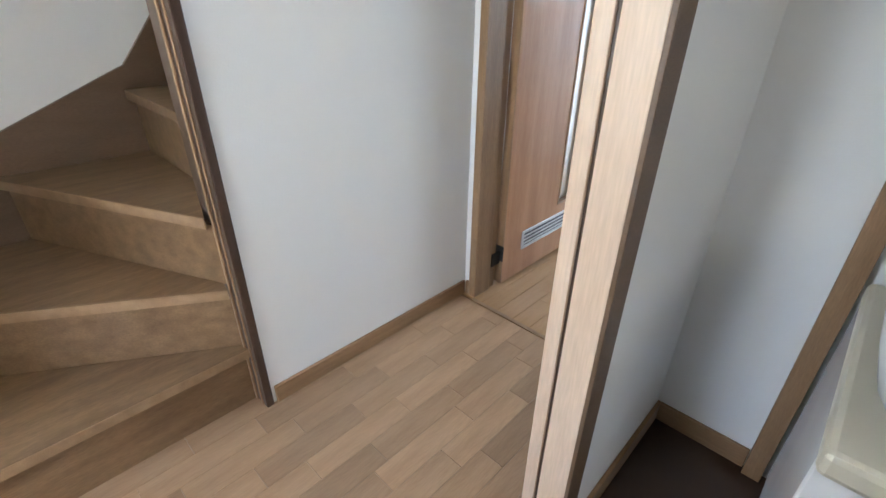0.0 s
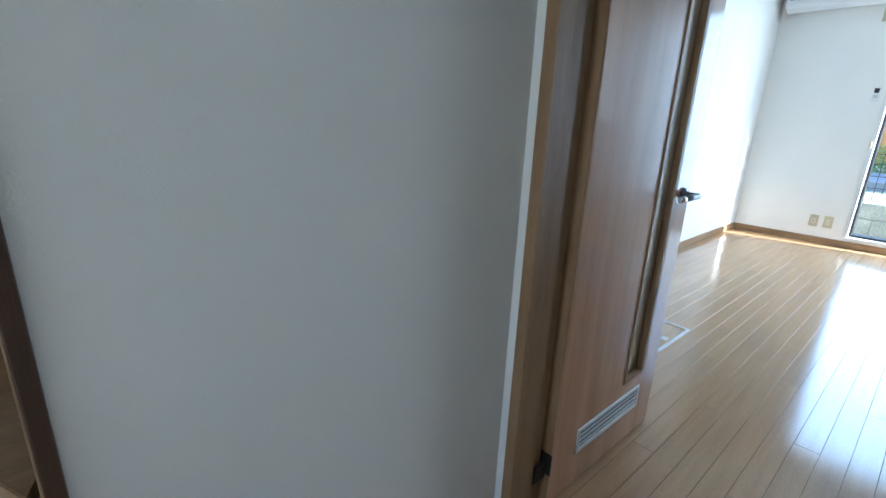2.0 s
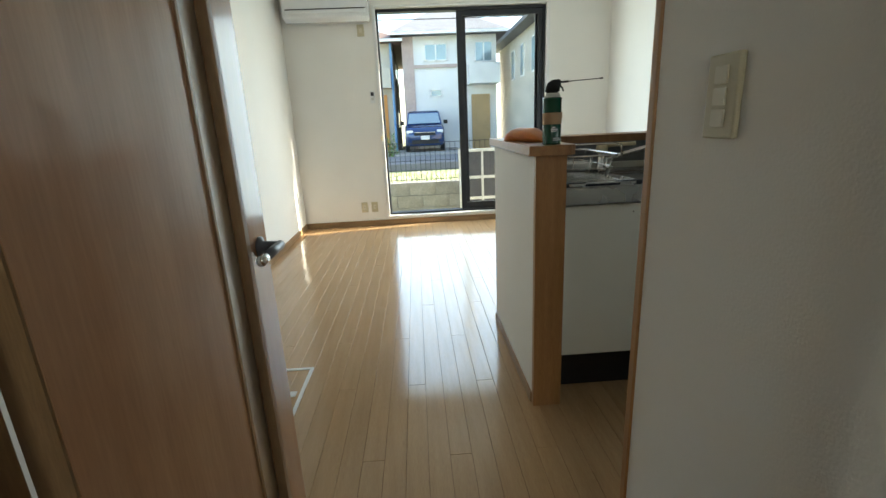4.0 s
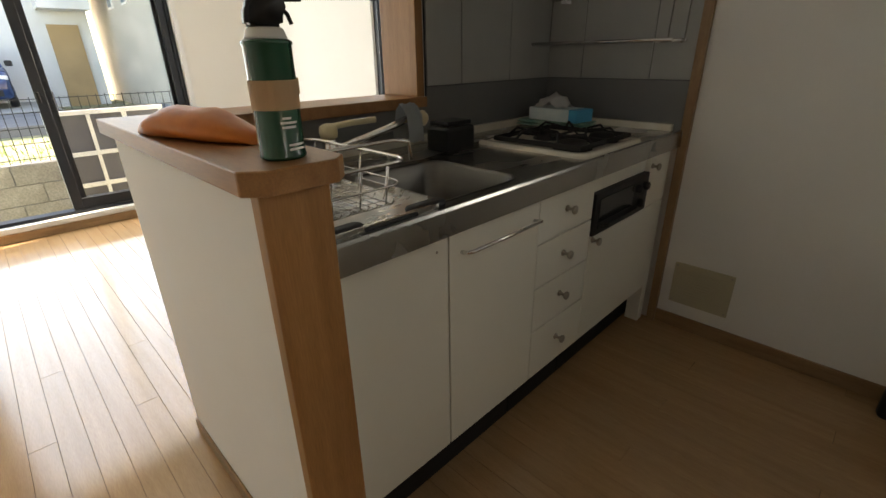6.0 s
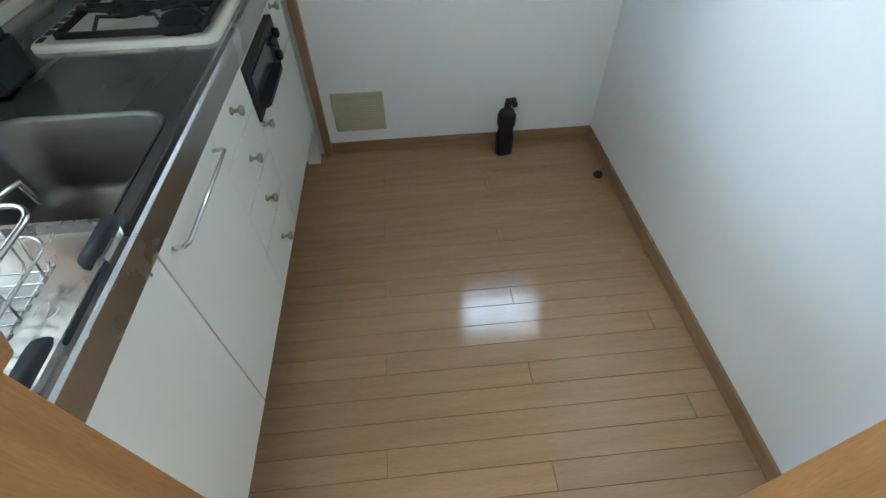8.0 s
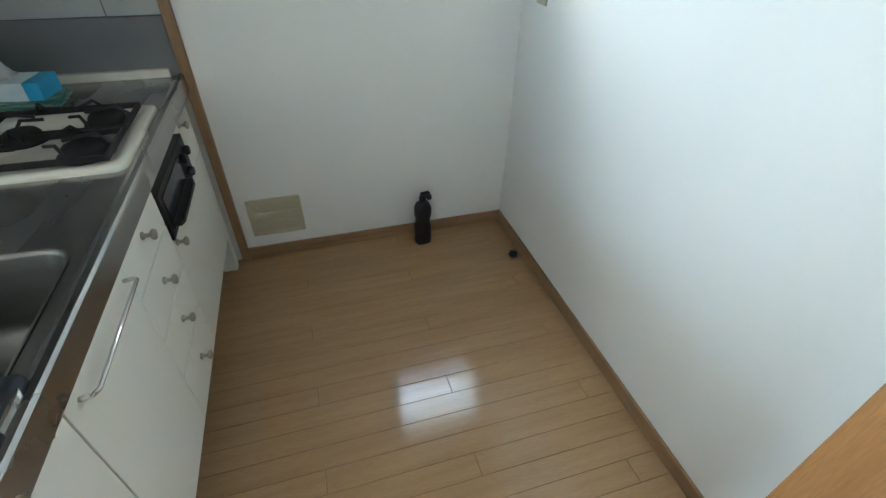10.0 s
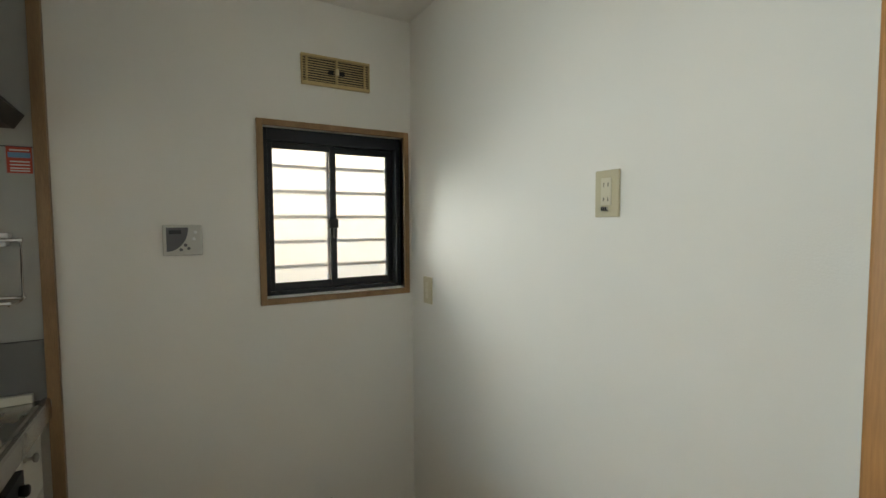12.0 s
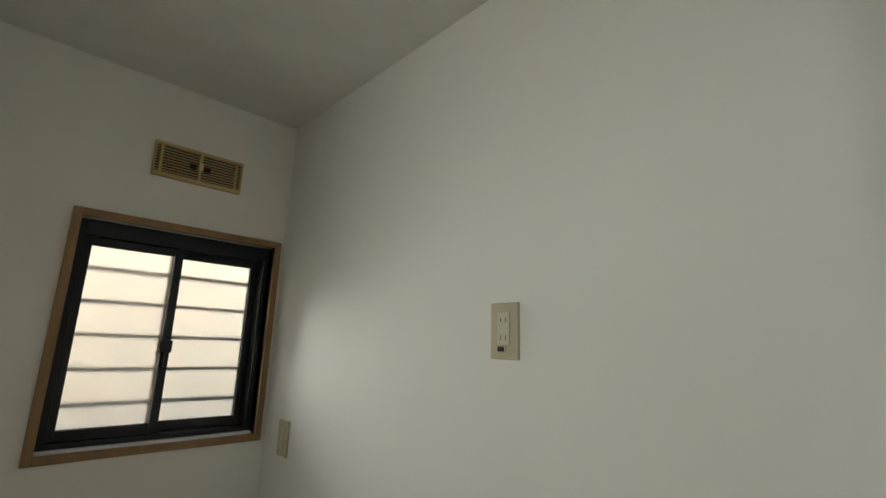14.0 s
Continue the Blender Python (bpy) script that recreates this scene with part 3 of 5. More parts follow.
# gas hob
hob = thing("gas_hob", "built-in gas hob with cream enamel rim and black grates", "gas hob")
SX0, SX1, SY0, SY1 = -0.735, -0.32, 1.325, 1.76
bm = bmesh.new()
loft(bm, [[(x, y, z) for x, y in round_rect(SX0 + i, SX1 - i, SY0 + i, SY1 - i, 0.03, 4)] for i, z in ((0, ZT), (0, ZT + 0.008), (0.004, ZT + 0.013), (0.028, ZT + 0.013), (0.034, ZT + 0.006))], False, True)
part("plate", bm, ENAMEL, hob, "cream enamel plate and rim", True)
bm = bmesh.new()
for i in range(9):
    box(bm, SX0 + 0.03 + i * 0.041, SX0 + 0.058 + i * 0.041, SY1 - 0.026, SY1 - 0.012, ZT + 0.013, ZT + 0.0145)
part("exhaust_grille", bm, CAST, hob)
for cx, cy, r in ((-0.63, 1.43, 0.05), (-0.43, 1.43, 0.045), (-0.51, 1.60, 0.042)):
    bm = bmesh.new()
    lathe(bm, [(r + 0.014, 0), (r + 0.012, 0.004), (r, 0.006), (r, 0.018), (r * 0.86, 0.026), (r * 0.5, 0.03), (0.012, 0.03)], (cx, cy, ZT + 0.007), "z", 24)
    part("burner", bm, CAST, hob, smooth=True)
def grate(x0, x1, y0, y1):
    z = ZT + 0.038
    g = part("grate", boxes((x0, x1, y0, y0 + 0.008, ZT + 0.016, z - 0.006), (x0, x1, y1 - 0.008, y1, ZT + 0.016, z - 0.006), (x0, x0 + 0.008, y0 + 0.008, y1 - 0.008, ZT + 0.016, z - 0.006),
                            (x1 - 0.008, x1, y0 + 0.008, y1 - 0.008, ZT + 0.016, z - 0.006), bevel=0.002), CAST, hob)
    cx, cy = (x0 + x1) / 2, (y0 + y1) / 2
    for k in range(6):
        a = radians(30 + 60 * k)
        bm = bmesh.new()
        ex, ey = cx + math.cos(a) * (x1 - x0) * 0.48, cy + math.sin(a) * (y1 - y0) * 0.48
        tube(bm, [(ex, ey, z - 0.010), (cx + (ex - cx) * 0.8, cy + (ey - cy) * 0.8, z + 0.016), (cx + (ex - cx) * 0.36, cy + (ey - cy) * 0.36, z + 0.004)], 0.0045, 6)
        part("prong", bm, CAST, g)
grate(-0.705, -0.535, 1.36, 1.70)
grate(-0.525, -0.352, 1.36, 1.70)

# tap
tap = thing("kitchen_tap", "chrome mixer tap with yellowed plastic lever", "tap")
bm = bmesh.new()
lathe(bm, [(0.030, 0), (0.030, 0.012), (0.022, 0.016), (0.021, 0.075), (0.018, 0.082)], (-1.28, 1.845, ZT), "z", 18)
part("body", bm, CHROME, tap, smooth=True)
bm = bmesh.new()
lathe(bm, [(0.024, 0), (0.027, 0.014), (0.025, 0.03), (0.012, 0.038)], (-1.28, 1.845, ZT + 0.083), "z", 18)
tube(bm, [(-1.275, 1.84, ZT + 0.112), (-1.21, 1.83, ZT + 0.118), (-1.13, 1.82, ZT + 0.120)], 0.009, 8)
part("lever", bm, CREAM, tap, "yellowed cream plastic lever", True)
bm = bmesh.new()
tube(bm, [(-1.27, 1.83, ZT + 0.05), (-1.20, 1.79, ZT + 0.075), (-1.12, 1.76, ZT + 0.10), (-1.055, 1.745, ZT + 0.125)], 0.011, 10)
part("spout", bm, CHROME, tap, smooth=True)
bm = bmesh.new()
lathe(bm, [(0.016, -0.03), (0.022, -0.02), (0.024, 0.02), (0.018, 0.028)], (-1.025, 1.742, ZT + 0.118), "x", 16)
part("spray_head", bm, CREAM, tap, smooth=True)
bm = bmesh.new()
rows = []
for i in range(13):
    u = -1 + 2 * i / 12
    zz = 0.034 * (1 - u * u) + 0.014 - abs(u) ** 3 * 0.075
    row = []
    for j in range(7):
        v = j / 6
        row.append((-1.095 + 0.06 * v + 0.004 * math.sin(i), 1.742 + u * 0.036 + 0.003 * math.sin(3 * i + j), ZT + 0.118 + zz + 0.003 * math.sin(j * 2 + i)))
    rows.append(row)
vs = [[bm.verts.new(p) for p in r] for r in rows]
for a, b in zip(vs, vs[1:]):
    for k in range(6):
        bm.faces.new((a[k], a[k + 1], b[k + 1], b[k]))
bmesh.ops.solidify(bm, geom=bm.faces[:], thickness=0.006)
single("dish_cloth", bm, CLOTH, "damp grey terry cloth draped over the tap spout", "cloth", smooth=True)

# dish rack over the sink's near end
rack = thing("dish_rack", "stainless wire dish rack on a black-cornered tray", "dish rack")
RX0, RX1, RY0, RY1, RZ = -1.634, -1.346, 1.306, 1.72, ZT + 0.012
bm = bmesh.new()
loft(bm, [[(x, y, z) for x, y in round_rect(RX0 + i, RX1 - i, RY0 + i, RY1 - i, 0.03, 4)] for i, z in ((0.0, RZ - 0.008), (0.0, RZ + 0.006), (0.008, RZ + 0.006), (0.014, RZ - 0.006))], True, True)
part("tray", bm, STEEL, rack, "shallow stainless drip tray")
for cx, cy in ((RX0 + 0.04, RY0 + 0.02), (RX1 - 0.04, RY0 + 0.02), (RX0 + 0.04, RY1 - 0.02), (RX1 - 0.04, RY1 - 0.02)):
    bm = bmesh.new()
    prism(bm, round_rect(cx - 0.05, cx + 0.05, cy - 0.018, cy + 0.018, 0.016, 4), RZ - 0.010, RZ + 0.007)
    bmesh.ops.bevel(bm, geom=list(bm.edges), offset=0.003, segments=2, affect="EDGES")
    part("corner_grip", bm, RUBBER, rack, "black rubber corner grip", True)
part("front_strip", boxes((RX0 + 0.08, RX1 - 0.08, RY0 - 0.003, RY0 + 0.004, RZ - 0.008, RZ + 0.003), bevel=0.003), RUBBER, rack)
BX0, BX1, BY0, BY1 = RX0 + 0.012, RX1 - 0.090, RY0 + 0.045, RY1 - 0.03
for z, r in ((RZ + 0.10, 0.004), (RZ + 0.055, 0.002)):
    bm = bmesh.new()
    s = 0.018 * (z - RZ) / 0.1
    tube(bm, [(x, y, z) for x, y in round_rect(BX0 - s, BX1 + s, BY0 - s, BY1 + s, 0.035, 5)], r, 6, True)
    part("rim_wire" if r > 0.003 else "side_wire", bm, WIRE, rack, smooth=True)
for i in range(9):
    x = BX0 + 0.012 + i * (BX1 - BX0 - 0.024) / 8
    bm = bmesh.new()
    rise = RZ + (0.10 if i % 3 == 1 else 0.024)
    tube(bm, [(x, BY0 - 0.2 * (rise - RZ) + 0.004, rise), (x, BY0, RZ + 0.02), (x, BY0 + 0.008, RZ + 0.012), (x, BY1 - 0.008, RZ + 0.012), (x, BY1, RZ + 0.02), (x, BY1 + 0.2 * (rise - RZ) - 0.004, rise)], 0.0017, 5)
    part("base_wire", bm, WIRE, rack, smooth=True)
for i in range(11):
    y = BY0 + 0.015 + i * (BY1 - BY0 - 0.03) / 10
    bm = bmesh.new()
    rise = RZ + (0.10 if i % 3 == 1 else 0.022)
    tube(bm, [(BX0 - 0.2 * (rise - RZ) + 0.004, y, rise), (BX0, y, RZ + 0.018), (BX0 + 0.008, y, RZ + 0.010), (BX1 - 0.008, y, RZ + 0.010), (BX1, y, RZ + 0.018), (BX1 + 0.2 * (rise - RZ) - 0.004, y, rise)], 0.0017, 5)
    part("cross_wire", bm, WIRE, rack, smooth=True)
bm = bmesh.new()
tube(bm, [(BX0 - 0.02, BY0 - 0.02, RZ + 0.10), (BX0 - 0.015, BY0 - 0.02, RZ + 0.135), (BX0 + 0.02, BY0 - 0.02, RZ + 0.142), (BX1 - 0.02, BY0 - 0.02, RZ + 0.142), (BX1 + 0.015, BY0 - 0.02, RZ + 0.135), (BX1 + 0.02, BY0 - 0.02, RZ + 0.10)], 0.004, 8)
part("carry_handle", bm, WIRE, rack, smooth=True)
bm = bmesh.new()
lathe(bm, [(0.055, 0), (0.065, 0.012), (0.065, 0.03), (0.06, 0.033), (0.05, 0.02)], (-1.47, 1.68, RZ + 0.014), "z", 22)
single("soap_dish", bm, GREYP, "round grey plastic dish in the wire rack", "dish", smooth=True)

# black utensil box by the hob
bm = boxes((-0.945, -0.815, 1.69, 1.795, ZT + 0.001, ZT + 0.085), bevel=0.012)
box(bm, -0.935, -0.825, 1.70, 1.785, ZT + 0.0855, ZT + 0.10, 0.004)
single("black_container", bm, BLACK, "small black plastic container on the steel worktop", "container")

# tissue box on booklets
for i, (a, w) in enumerate(((4, 0.11), (-6, 0.10), (10, 0.09))):
    bm = bmesh.new()
    box(bm, -w * 0.6, w * 0.6, -0.155, 0.155, 0, 0.006, 0.0015)
    single("booklet", bm, TEAL, "green paper booklet in a loose stack beside the hob", "booklet", "booklets beside the hob").matrix_world = pose(-0.235, 1.74, ZT + 0.0145 + i * 0.007, 0, 0, a)
tb = thing("tissue_box", "pale blue patterned tissue carton with a tissue pulled out", "tissue box")
tb.matrix_world = pose(-0.225, 1.76, ZT + 0.0355, 0, 0, -6)
part("carton", boxes((-0.055, 0.055, -0.115, 0.09, 0, 0.05), bevel=0.002), TISBOX, tb)
part("carton_end", boxes((-0.055, 0.055, -0.155, -0.1155, 0, 0.05), bevel=0.002), BLUE, tb, "bright blue carton end")
bm = bmesh.new()
g = [[None] * 9 for _ in range(9)]
for i in range(9):
    for j in range(9):
        u, v = i / 8 * 2 - 1, j / 8 * 2 - 1
        hgt = 0.052 + 0.05 * max(0, 1 - (u * u + v * v) * 0.8) + 0.014 * math.sin(5 * u + 2 * v) * math.cos(4 * v)
        g[i][j] = bm.verts.new((u * 0.035 + 0.01 * math.sin(6 * v), v * 0.075, max(hgt, 0.0515)))
for i in range(8):
    for j in range(8):
        bm.faces.new((g[i][j], g[i + 1][j], g[i + 1][j + 1], g[i][j + 1]))
bmesh.ops.solidify(bm, geom=bm.faces[:], thickness=0.0008)
part("tissue", bm, TISSUE, tb, "crumpled white tissue", True)

# wire shelf on the splash wall
ws = thing("wire_shelf", "chromed pipe wall rack with clamps on grey panels", "wall rack")
for x, z in ((-0.040, 1.37), (-0.040, 1.195), (-0.175, 1.195)):
    bm = bmesh.new()
    tube(bm, [(x, 1.335, z), (x, 1.925, z)], 0.006, 8)
    part("rail", bm, CHROME, ws, smooth=True)
for y in (1.34, 1.40, 1.92):
    bm = bmesh.new()
    tube(bm, [(-0.040, y, 1.37), (-0.046, y, 1.20), (-0.06, y, 1.188), (-0.175, y, 1.188)], 0.003, 6)
    part("bracket_wire", bm, CHROME, ws, smooth=True)
for y in (1.385, 1.86):
    bm = boxes((-0.052, -0.011, y - 0.014, y + 0.014, 1.352, 1.366), (-0.052, -0.011, y - 0.02, y + 0.02, 1.376, 1.392), bevel=0.003)
    part("clamp", bm, PORC, ws, "white plastic clamp")
for y in (1.45, 1.55, 1.65, 1.75, 1.85):
    bm = bmesh.new()
    tube(bm, [(-0.040, y, 1.199), (-0.175, y, 1.199)], 0.002, 6)
    part("shelf_wire", bm, CHROME, ws, smooth=True)

# range hood, sticker
hood = thing("range_hood", "black sloping range hood over the hob", "range hood")
bm = bmesh.new()
prism(bm, [(1.300, 1.735), (1.325, 1.695), (1.935, 1.695), (1.935, 2.25), (1.62, 2.25), (1.40, 1.84)], -0.76, -0.10, lambda u, v, w: (w, u, v))
part("canopy", bm, BLACK, hood)
part("filter", boxes((-0.72, -0.14, 1.36, 1.90, 1.688, 1.694)), CAST, hood)
st = thing("warning_sticker", "small red and blue printed sticker on the splash panel", "sticker")
part("sheet", boxes((-0.0118, -0.0111, 1.308, 1.368, 1.575, 1.655)), RED, st)
part("blue_band", boxes((-0.0124, -0.0119, 1.312, 1.364, 1.622, 1.638)), SKYB, st)
for z in (1.645, 1.610, 1.600, 1.590, 1.582):
    part("text_bar", boxes((-0.0124, -0.0119, 1.314, 1.360, z - 0.002, z + 0.002)), LABELW, st)

# pull cord
cord = thing("pull_cord", "thin white lamp pull cord with a bead", "cord")
bm = bmesh.new()
tube(bm, [(-0.66, 1.88, ZC), (-0.66, 1.88, 1.39)], 0.0012, 5)
part("string", bm, PORC, cord)
bm = bmesh.new()
lathe(bm, [(0.002, 0), (0.006, 0.004), (0.006, 0.02), (0.002, 0.026)], (-0.66, 1.88, 1.368), "z", 10)
part("bead", bm, PORC, cord)

# things on the low wall
can = thing("duster_can", "green air-duster can with kraft tape band and black nozzle", "spray can")
can.matrix_world = pose(-1.684, 1.303, 1.022, 0, 0, -14)
bm = bmesh.new()
lathe(bm, [(0.029, 0), (0.0325, 0.003), (0.0325, 0.006), (0.0315, 0.008), (0.0315, 0.148), (0.033, 0.150), (0.033, 0.153), (0.029, 0.156)], seg=28)
part("cylinder", bm, GREEN, can, "dark green printed cylinder", True)
bm = bmesh.new()
lathe(bm, [(0.0278, 0.156), (0.0262, 0.160), (0.024, 0.168), (0.021, 0.170)], seg=24)
part("shoulder", bm, GREYP, can, smooth=True)
bm = bmesh.new()
lathe(bm, [(0.0322, 0.068), (0.0325, 0.07), (0.0325, 0.104), (0.0322, 0.106)], seg=28)
part("paper_tape", bm, PAPERB, can, "torn kraft tape band")
part("tape_tail", boxes((0.0315, 0.0345, -0.004, 0.012, 0.086, 0.108), bevel=0.001), PAPERB, can)
bm = bmesh.new()
for k, a0 in enumerate((150, 162)):
    pts0 = [(0.0323 * math.cos(radians(a0 + d)), 0.0323 * math.sin(radians(a0 + d))) for d in (0, 10)]
    for z0, z1 in ((0.012, 0.05 - k * 0.015),):
        v = [bm.verts.new((*pts0[0], z0)), bm.verts.new((*pts0[1], z0)), bm.verts.new((*pts0[1], z1)), bm.verts.new((*pts0[0], z1 - 0.006))]
        bm.faces.new(v)
part("yellow_mark", bm, YELLOW, can, "yellow printed shape")
for z, a0, a1 in ((0.014, 275, 325), (0.020, 275, 325), (0.044, 265, 300), (0.050, 262, 305), (0.056, 268, 290)):
    bm = bmesh.new()
    n = 6
    lo = [bm.verts.new((0.0324 * math.cos(radians(a0 + (a1 - a0) * i / n)), 0.0324 * math.sin(radians(a0 + (a1 - a0) * i / n)), z)) for i in range(n + 1)]
    hi = [bm.verts.new((0.0324 * math.cos(radians(a0 + (a1 - a0) * i / n)), 0.0324 * math.sin(radians(a0 + (a1 - a0) * i / n)), z + 0.003)) for i in range(n + 1)]
    for i in range(n):
        bm.faces.new((lo[i], lo[i + 1], hi[i + 1], hi[i]))
    part("text_bar", bm, LABELW, can)
bm = bmesh.new()
prism(bm, [(-0.025, 0.170), (0.022, 0.170), (0.022, 0.196), (0.030, 0.200), (0.030, 0.210), (0.012, 0.214), (-0.010, 0.210), (-0.022, 0.196)], -0.018, 0.018, lambda u, v, w: (u, w, v))
bmesh.ops.bevel(bm, geom=list(bm.edges), offset=0.005, segments=3, affect="EDGES")
noz = part("nozzle", bm, BLACK, can, "black plastic trigger nozzle", True)
bm = bmesh.new()
tube(bm, [(0.022, 0, 0.196), (0.032, 0, 0.186), (0.036, 0, 0.174)], 0.003, 6)
part("trigger", bm, BLACK, noz)
bm = bmesh.new()
tube(bm, [(0.028, 0, 0.204), (0.052, 0, 0.205)], 0.0035, 8)
tube(bm, [(0.05, 0, 0.205), (0.16, 0, 0.209)], 0.0014, 6)
tube(bm, [(0.152, 0, 0.2087), (0.162, 0, 0.209)], 0.0025, 6)
part("straw", bm, BLACK, noz)

bm = bmesh.new()
loops = []
for i in range(17):
    u = i / 16
    wdt = 0.052 * (min(1, 3.2 * u + 0.15) * min(1, 3.2 * (1 - u) + 0.15)) ** 0.6
    hgt = 0.05 * (min(1, 2.6 * u) * min(1, 3 * (1 - u))) ** 0.7 + 0.003
    loops.append([(wdt * math.cos(a) * (1 + 0.05 * math.sin(9 * u + 3 * a)), -0.16 + 0.32 * u, max(0, hgt * 0.5 + hgt * 0.55 * math.sin(a) * (1 + 0.08 * math.sin(17 * u + 2 * a))))
                  for a in [k * math.tau / 16 for k in range(16)]])
loft(bm, loops, True, True)
bag = single("snack_packet", bm, ORANGE, "orange crinkled snack packet lying on the oak shelf top", "packet", smooth=True)
bag.matrix_world = pose(-1.706, 1.59, 1.0225, 0, 0, 17)


# ---- small fittings ----
def plate(name, label, category, m, w, h, inserts, screws=False, mat=None, group=""):
    """A bevelled wall plate facing -Y before the pose; inserts: (x, z, w, h, material)."""
    p = thing(name, label, category, group)
    part("cover", boxes((-w / 2, w / 2, -0.008, 0, -h / 2, h / 2), bevel=0.0025), mat or IVORY, p)
    for x, z, iw, ih, im, nm in inserts:
        part(nm, boxes((x - iw / 2, x + iw / 2, -0.0105, -0.0078, z - ih / 2, z + ih / 2), bevel=0.0008 if iw > 0.006 else 0), im, p)
    p.matrix_world = m
    return p


WALL_S, WALL_E, WALL_N = 180, -90, 0
slots = [(0, 0.005, 0.030, 0.066, IVORY2, "insert")]
for z in (0.022, -0.014):
    slots += [(-0.0065, z, 0.003, 0.010, BLACK, "slot"), (0.0065, z, 0.003, 0.010, BLACK, "slot")]
o = plate("wall_outlet", "ivory double wall outlet with an earth flap", "outlet", pose(-1.108, 0.0, 1.4815, 0, 0, WALL_S), 0.071, 0.115, slots)
part("earth_flap", boxes((-0.014, 0.006, -0.012, -0.0078, -0.043, -0.031), bevel=0.001), NICKEL, o)
for x in (-0.010, -0.004, 0.002):
    part("terminal", boxes((x - 0.002, x + 0.002, -0.0135, -0.0118, -0.041, -0.033)), BLACK, o)
plate("wall_switch", "ivory triple rocker light switch beside the window", "switch", pose(-0.163, 0.0, 1.1255, 0, 0, WALL_S), 0.071, 0.115,
      [(0, 0.024, 0.022, 0.020, IVORY2, "rocker"), (0, 0, 0.022, 0.020, IVORY2, "rocker"), (0, -0.024, 0.022, 0.020, IVORY2, "rocker")])
plate("corridor_switch", "ivory triple rocker switch on the corridor wall", "switch", pose(-1.793, 0.240, 1.126, 0, 0, -90), 0.056, 0.095,
      [(0, 0.024, 0.022, 0.020, IVORY2, "rocker"), (0, 0, 0.022, 0.020, IVORY2, "rocker"), (0, -0.024, 0.022, 0.020, IVORY2, "rocker")])
plate("corridor_switch", "white light switch by the washroom door", "switch", pose(-1.815, -0.40, 1.15, 0, 0, -90), 0.071, 0.115,
      [(0, 0, 0.022, 0.040, IVORY2, "rocker")], mat=IVORY2)
for x, ins in ((-2.782, True), (-2.668, False)):
    plate("floor_outlet", "ivory low wall outlet above the baseboard", "outlet", pose(x, YN, 0.218, 0, 0, WALL_N), 0.071, 0.115,
          [(0, 0, 0.03, 0.05, IVORY2, "insert")] + ([(0, 0.0, 0.010, 0.014, BLACK, "slot")] if ins else [(-0.006, 0, 0.003, 0.01, BLACK, "slot"), (0.006, 0, 0.003, 0.01, BLACK, "slot")]), group="low outlets")
plate("aircon_outlet", "ivory wall outlet below the air conditioner", "outlet", pose(-2.661, YN, 2.072, 0, 0, WALL_N), 0.071, 0.115, [(0, 0, 0.03, 0.045, IVORY2, "insert")])
r = plate("aircon_remote", "small grey wall remote with a dark display", "remote control", pose(-2.593, YN, 1.413, 0, 0, WALL_N), 0.05, 0.13, [(0, 0.03, 0.034, 0.04, LCD, "display"), (0, -0.02, 0.03, 0.03, GREYP, "button")], mat=PORC)

ctl = thing("water_heater_control", "pale grey water heater control panel with dark display", "control panel")
part("cover", boxes((-0.062, 0.062, -0.014, 0, -0.055, 0.055), bevel=0.004), GREYP, ctl)
bm = bmesh.new()
arc = [(-0.050 + 0.068 * math.cos(radians(a)), 0.045 + 0.085 * math.sin(radians(a))) for a in range(-90, 1, 10)]
prism(bm, [(-0.050, 0.045)] + arc, -0.0165, -0.0138, lambda u, v, w: (u, w, v))
part("display_panel", bm, LCDG, ctl, "dark quarter-round display panel")
part("display", boxes((-0.042, -0.004, -0.018, -0.0163, 0.022, 0.036)), LCD, ctl)
for x, z in ((0.040, 0.028), (0.035, 0.004), (0.018, -0.030), (-0.006, -0.034), (0.008, -0.018)):
    bm = bmesh.new()
    lathe(bm, [(0.006, 0), (0.005, 0.002)], (x, -0.014, z), "-y", 10)
    part("button", bm, LCDG if x < 0.03 else PORC, ctl)
ctl.matrix_world = pose(0, 0.912, 1.3585, 0, 0, WALL_E)

# vents on the east wall
v = thing("air_vent", "beige slatted ventilation grille above the window", "vent")
W2, H2 = 0.143, 0.06
part("backing", boxes((-W2 + 0.004, W2 - 0.004, -0.004, 0, -H2 + 0.004, H2 - 0.004)), BLACK, v)
part("frame", boxes((-W2, W2, -0.016, 0, H2 - 0.010, H2), (-W2, W2, -0.016, 0, -H2, -H2 + 0.014), (-W2, -W2 + 0.006, -0.016, 0, -H2 + 0.014, H2 - 0.010), (W2 - 0.006, W2, -0.016, 0, -H2 + 0.014, H2 - 0.010),
                    (-0.004, 0.004, -0.018, -0.004, -H2 + 0.014, H2 - 0.010), (-W2 + 0.018, -W2 + 0.026, -0.013, -0.004, -H2 + 0.014, H2 - 0.010), (W2 - 0.026, W2 - 0.018, -0.013, -0.004, -H2 + 0.014, H2 - 0.010), bevel=0.001), VENT, v)
for i in range(10):
    z = -H2 + 0.022 + i * 0.0098
    part("slat", boxes((-W2 + 0.006, W2 - 0.006, -0.0085, -0.0045, z - 0.0019, z + 0.0019)), VENT, v)
part("damper_knob", boxes((-0.007, 0.007, -0.026, -0.018, -0.012, 0.014), bevel=0.003), CREAM, v)
for x in (-0.034, 0.012):
    part("damper", boxes((x, x + 0.022, -0.0100, -0.0088, -0.01, 0.01)), BLACK, v)
v.matrix_world = pose(0, 0.340, 2.032, 0, 0, WALL_E)
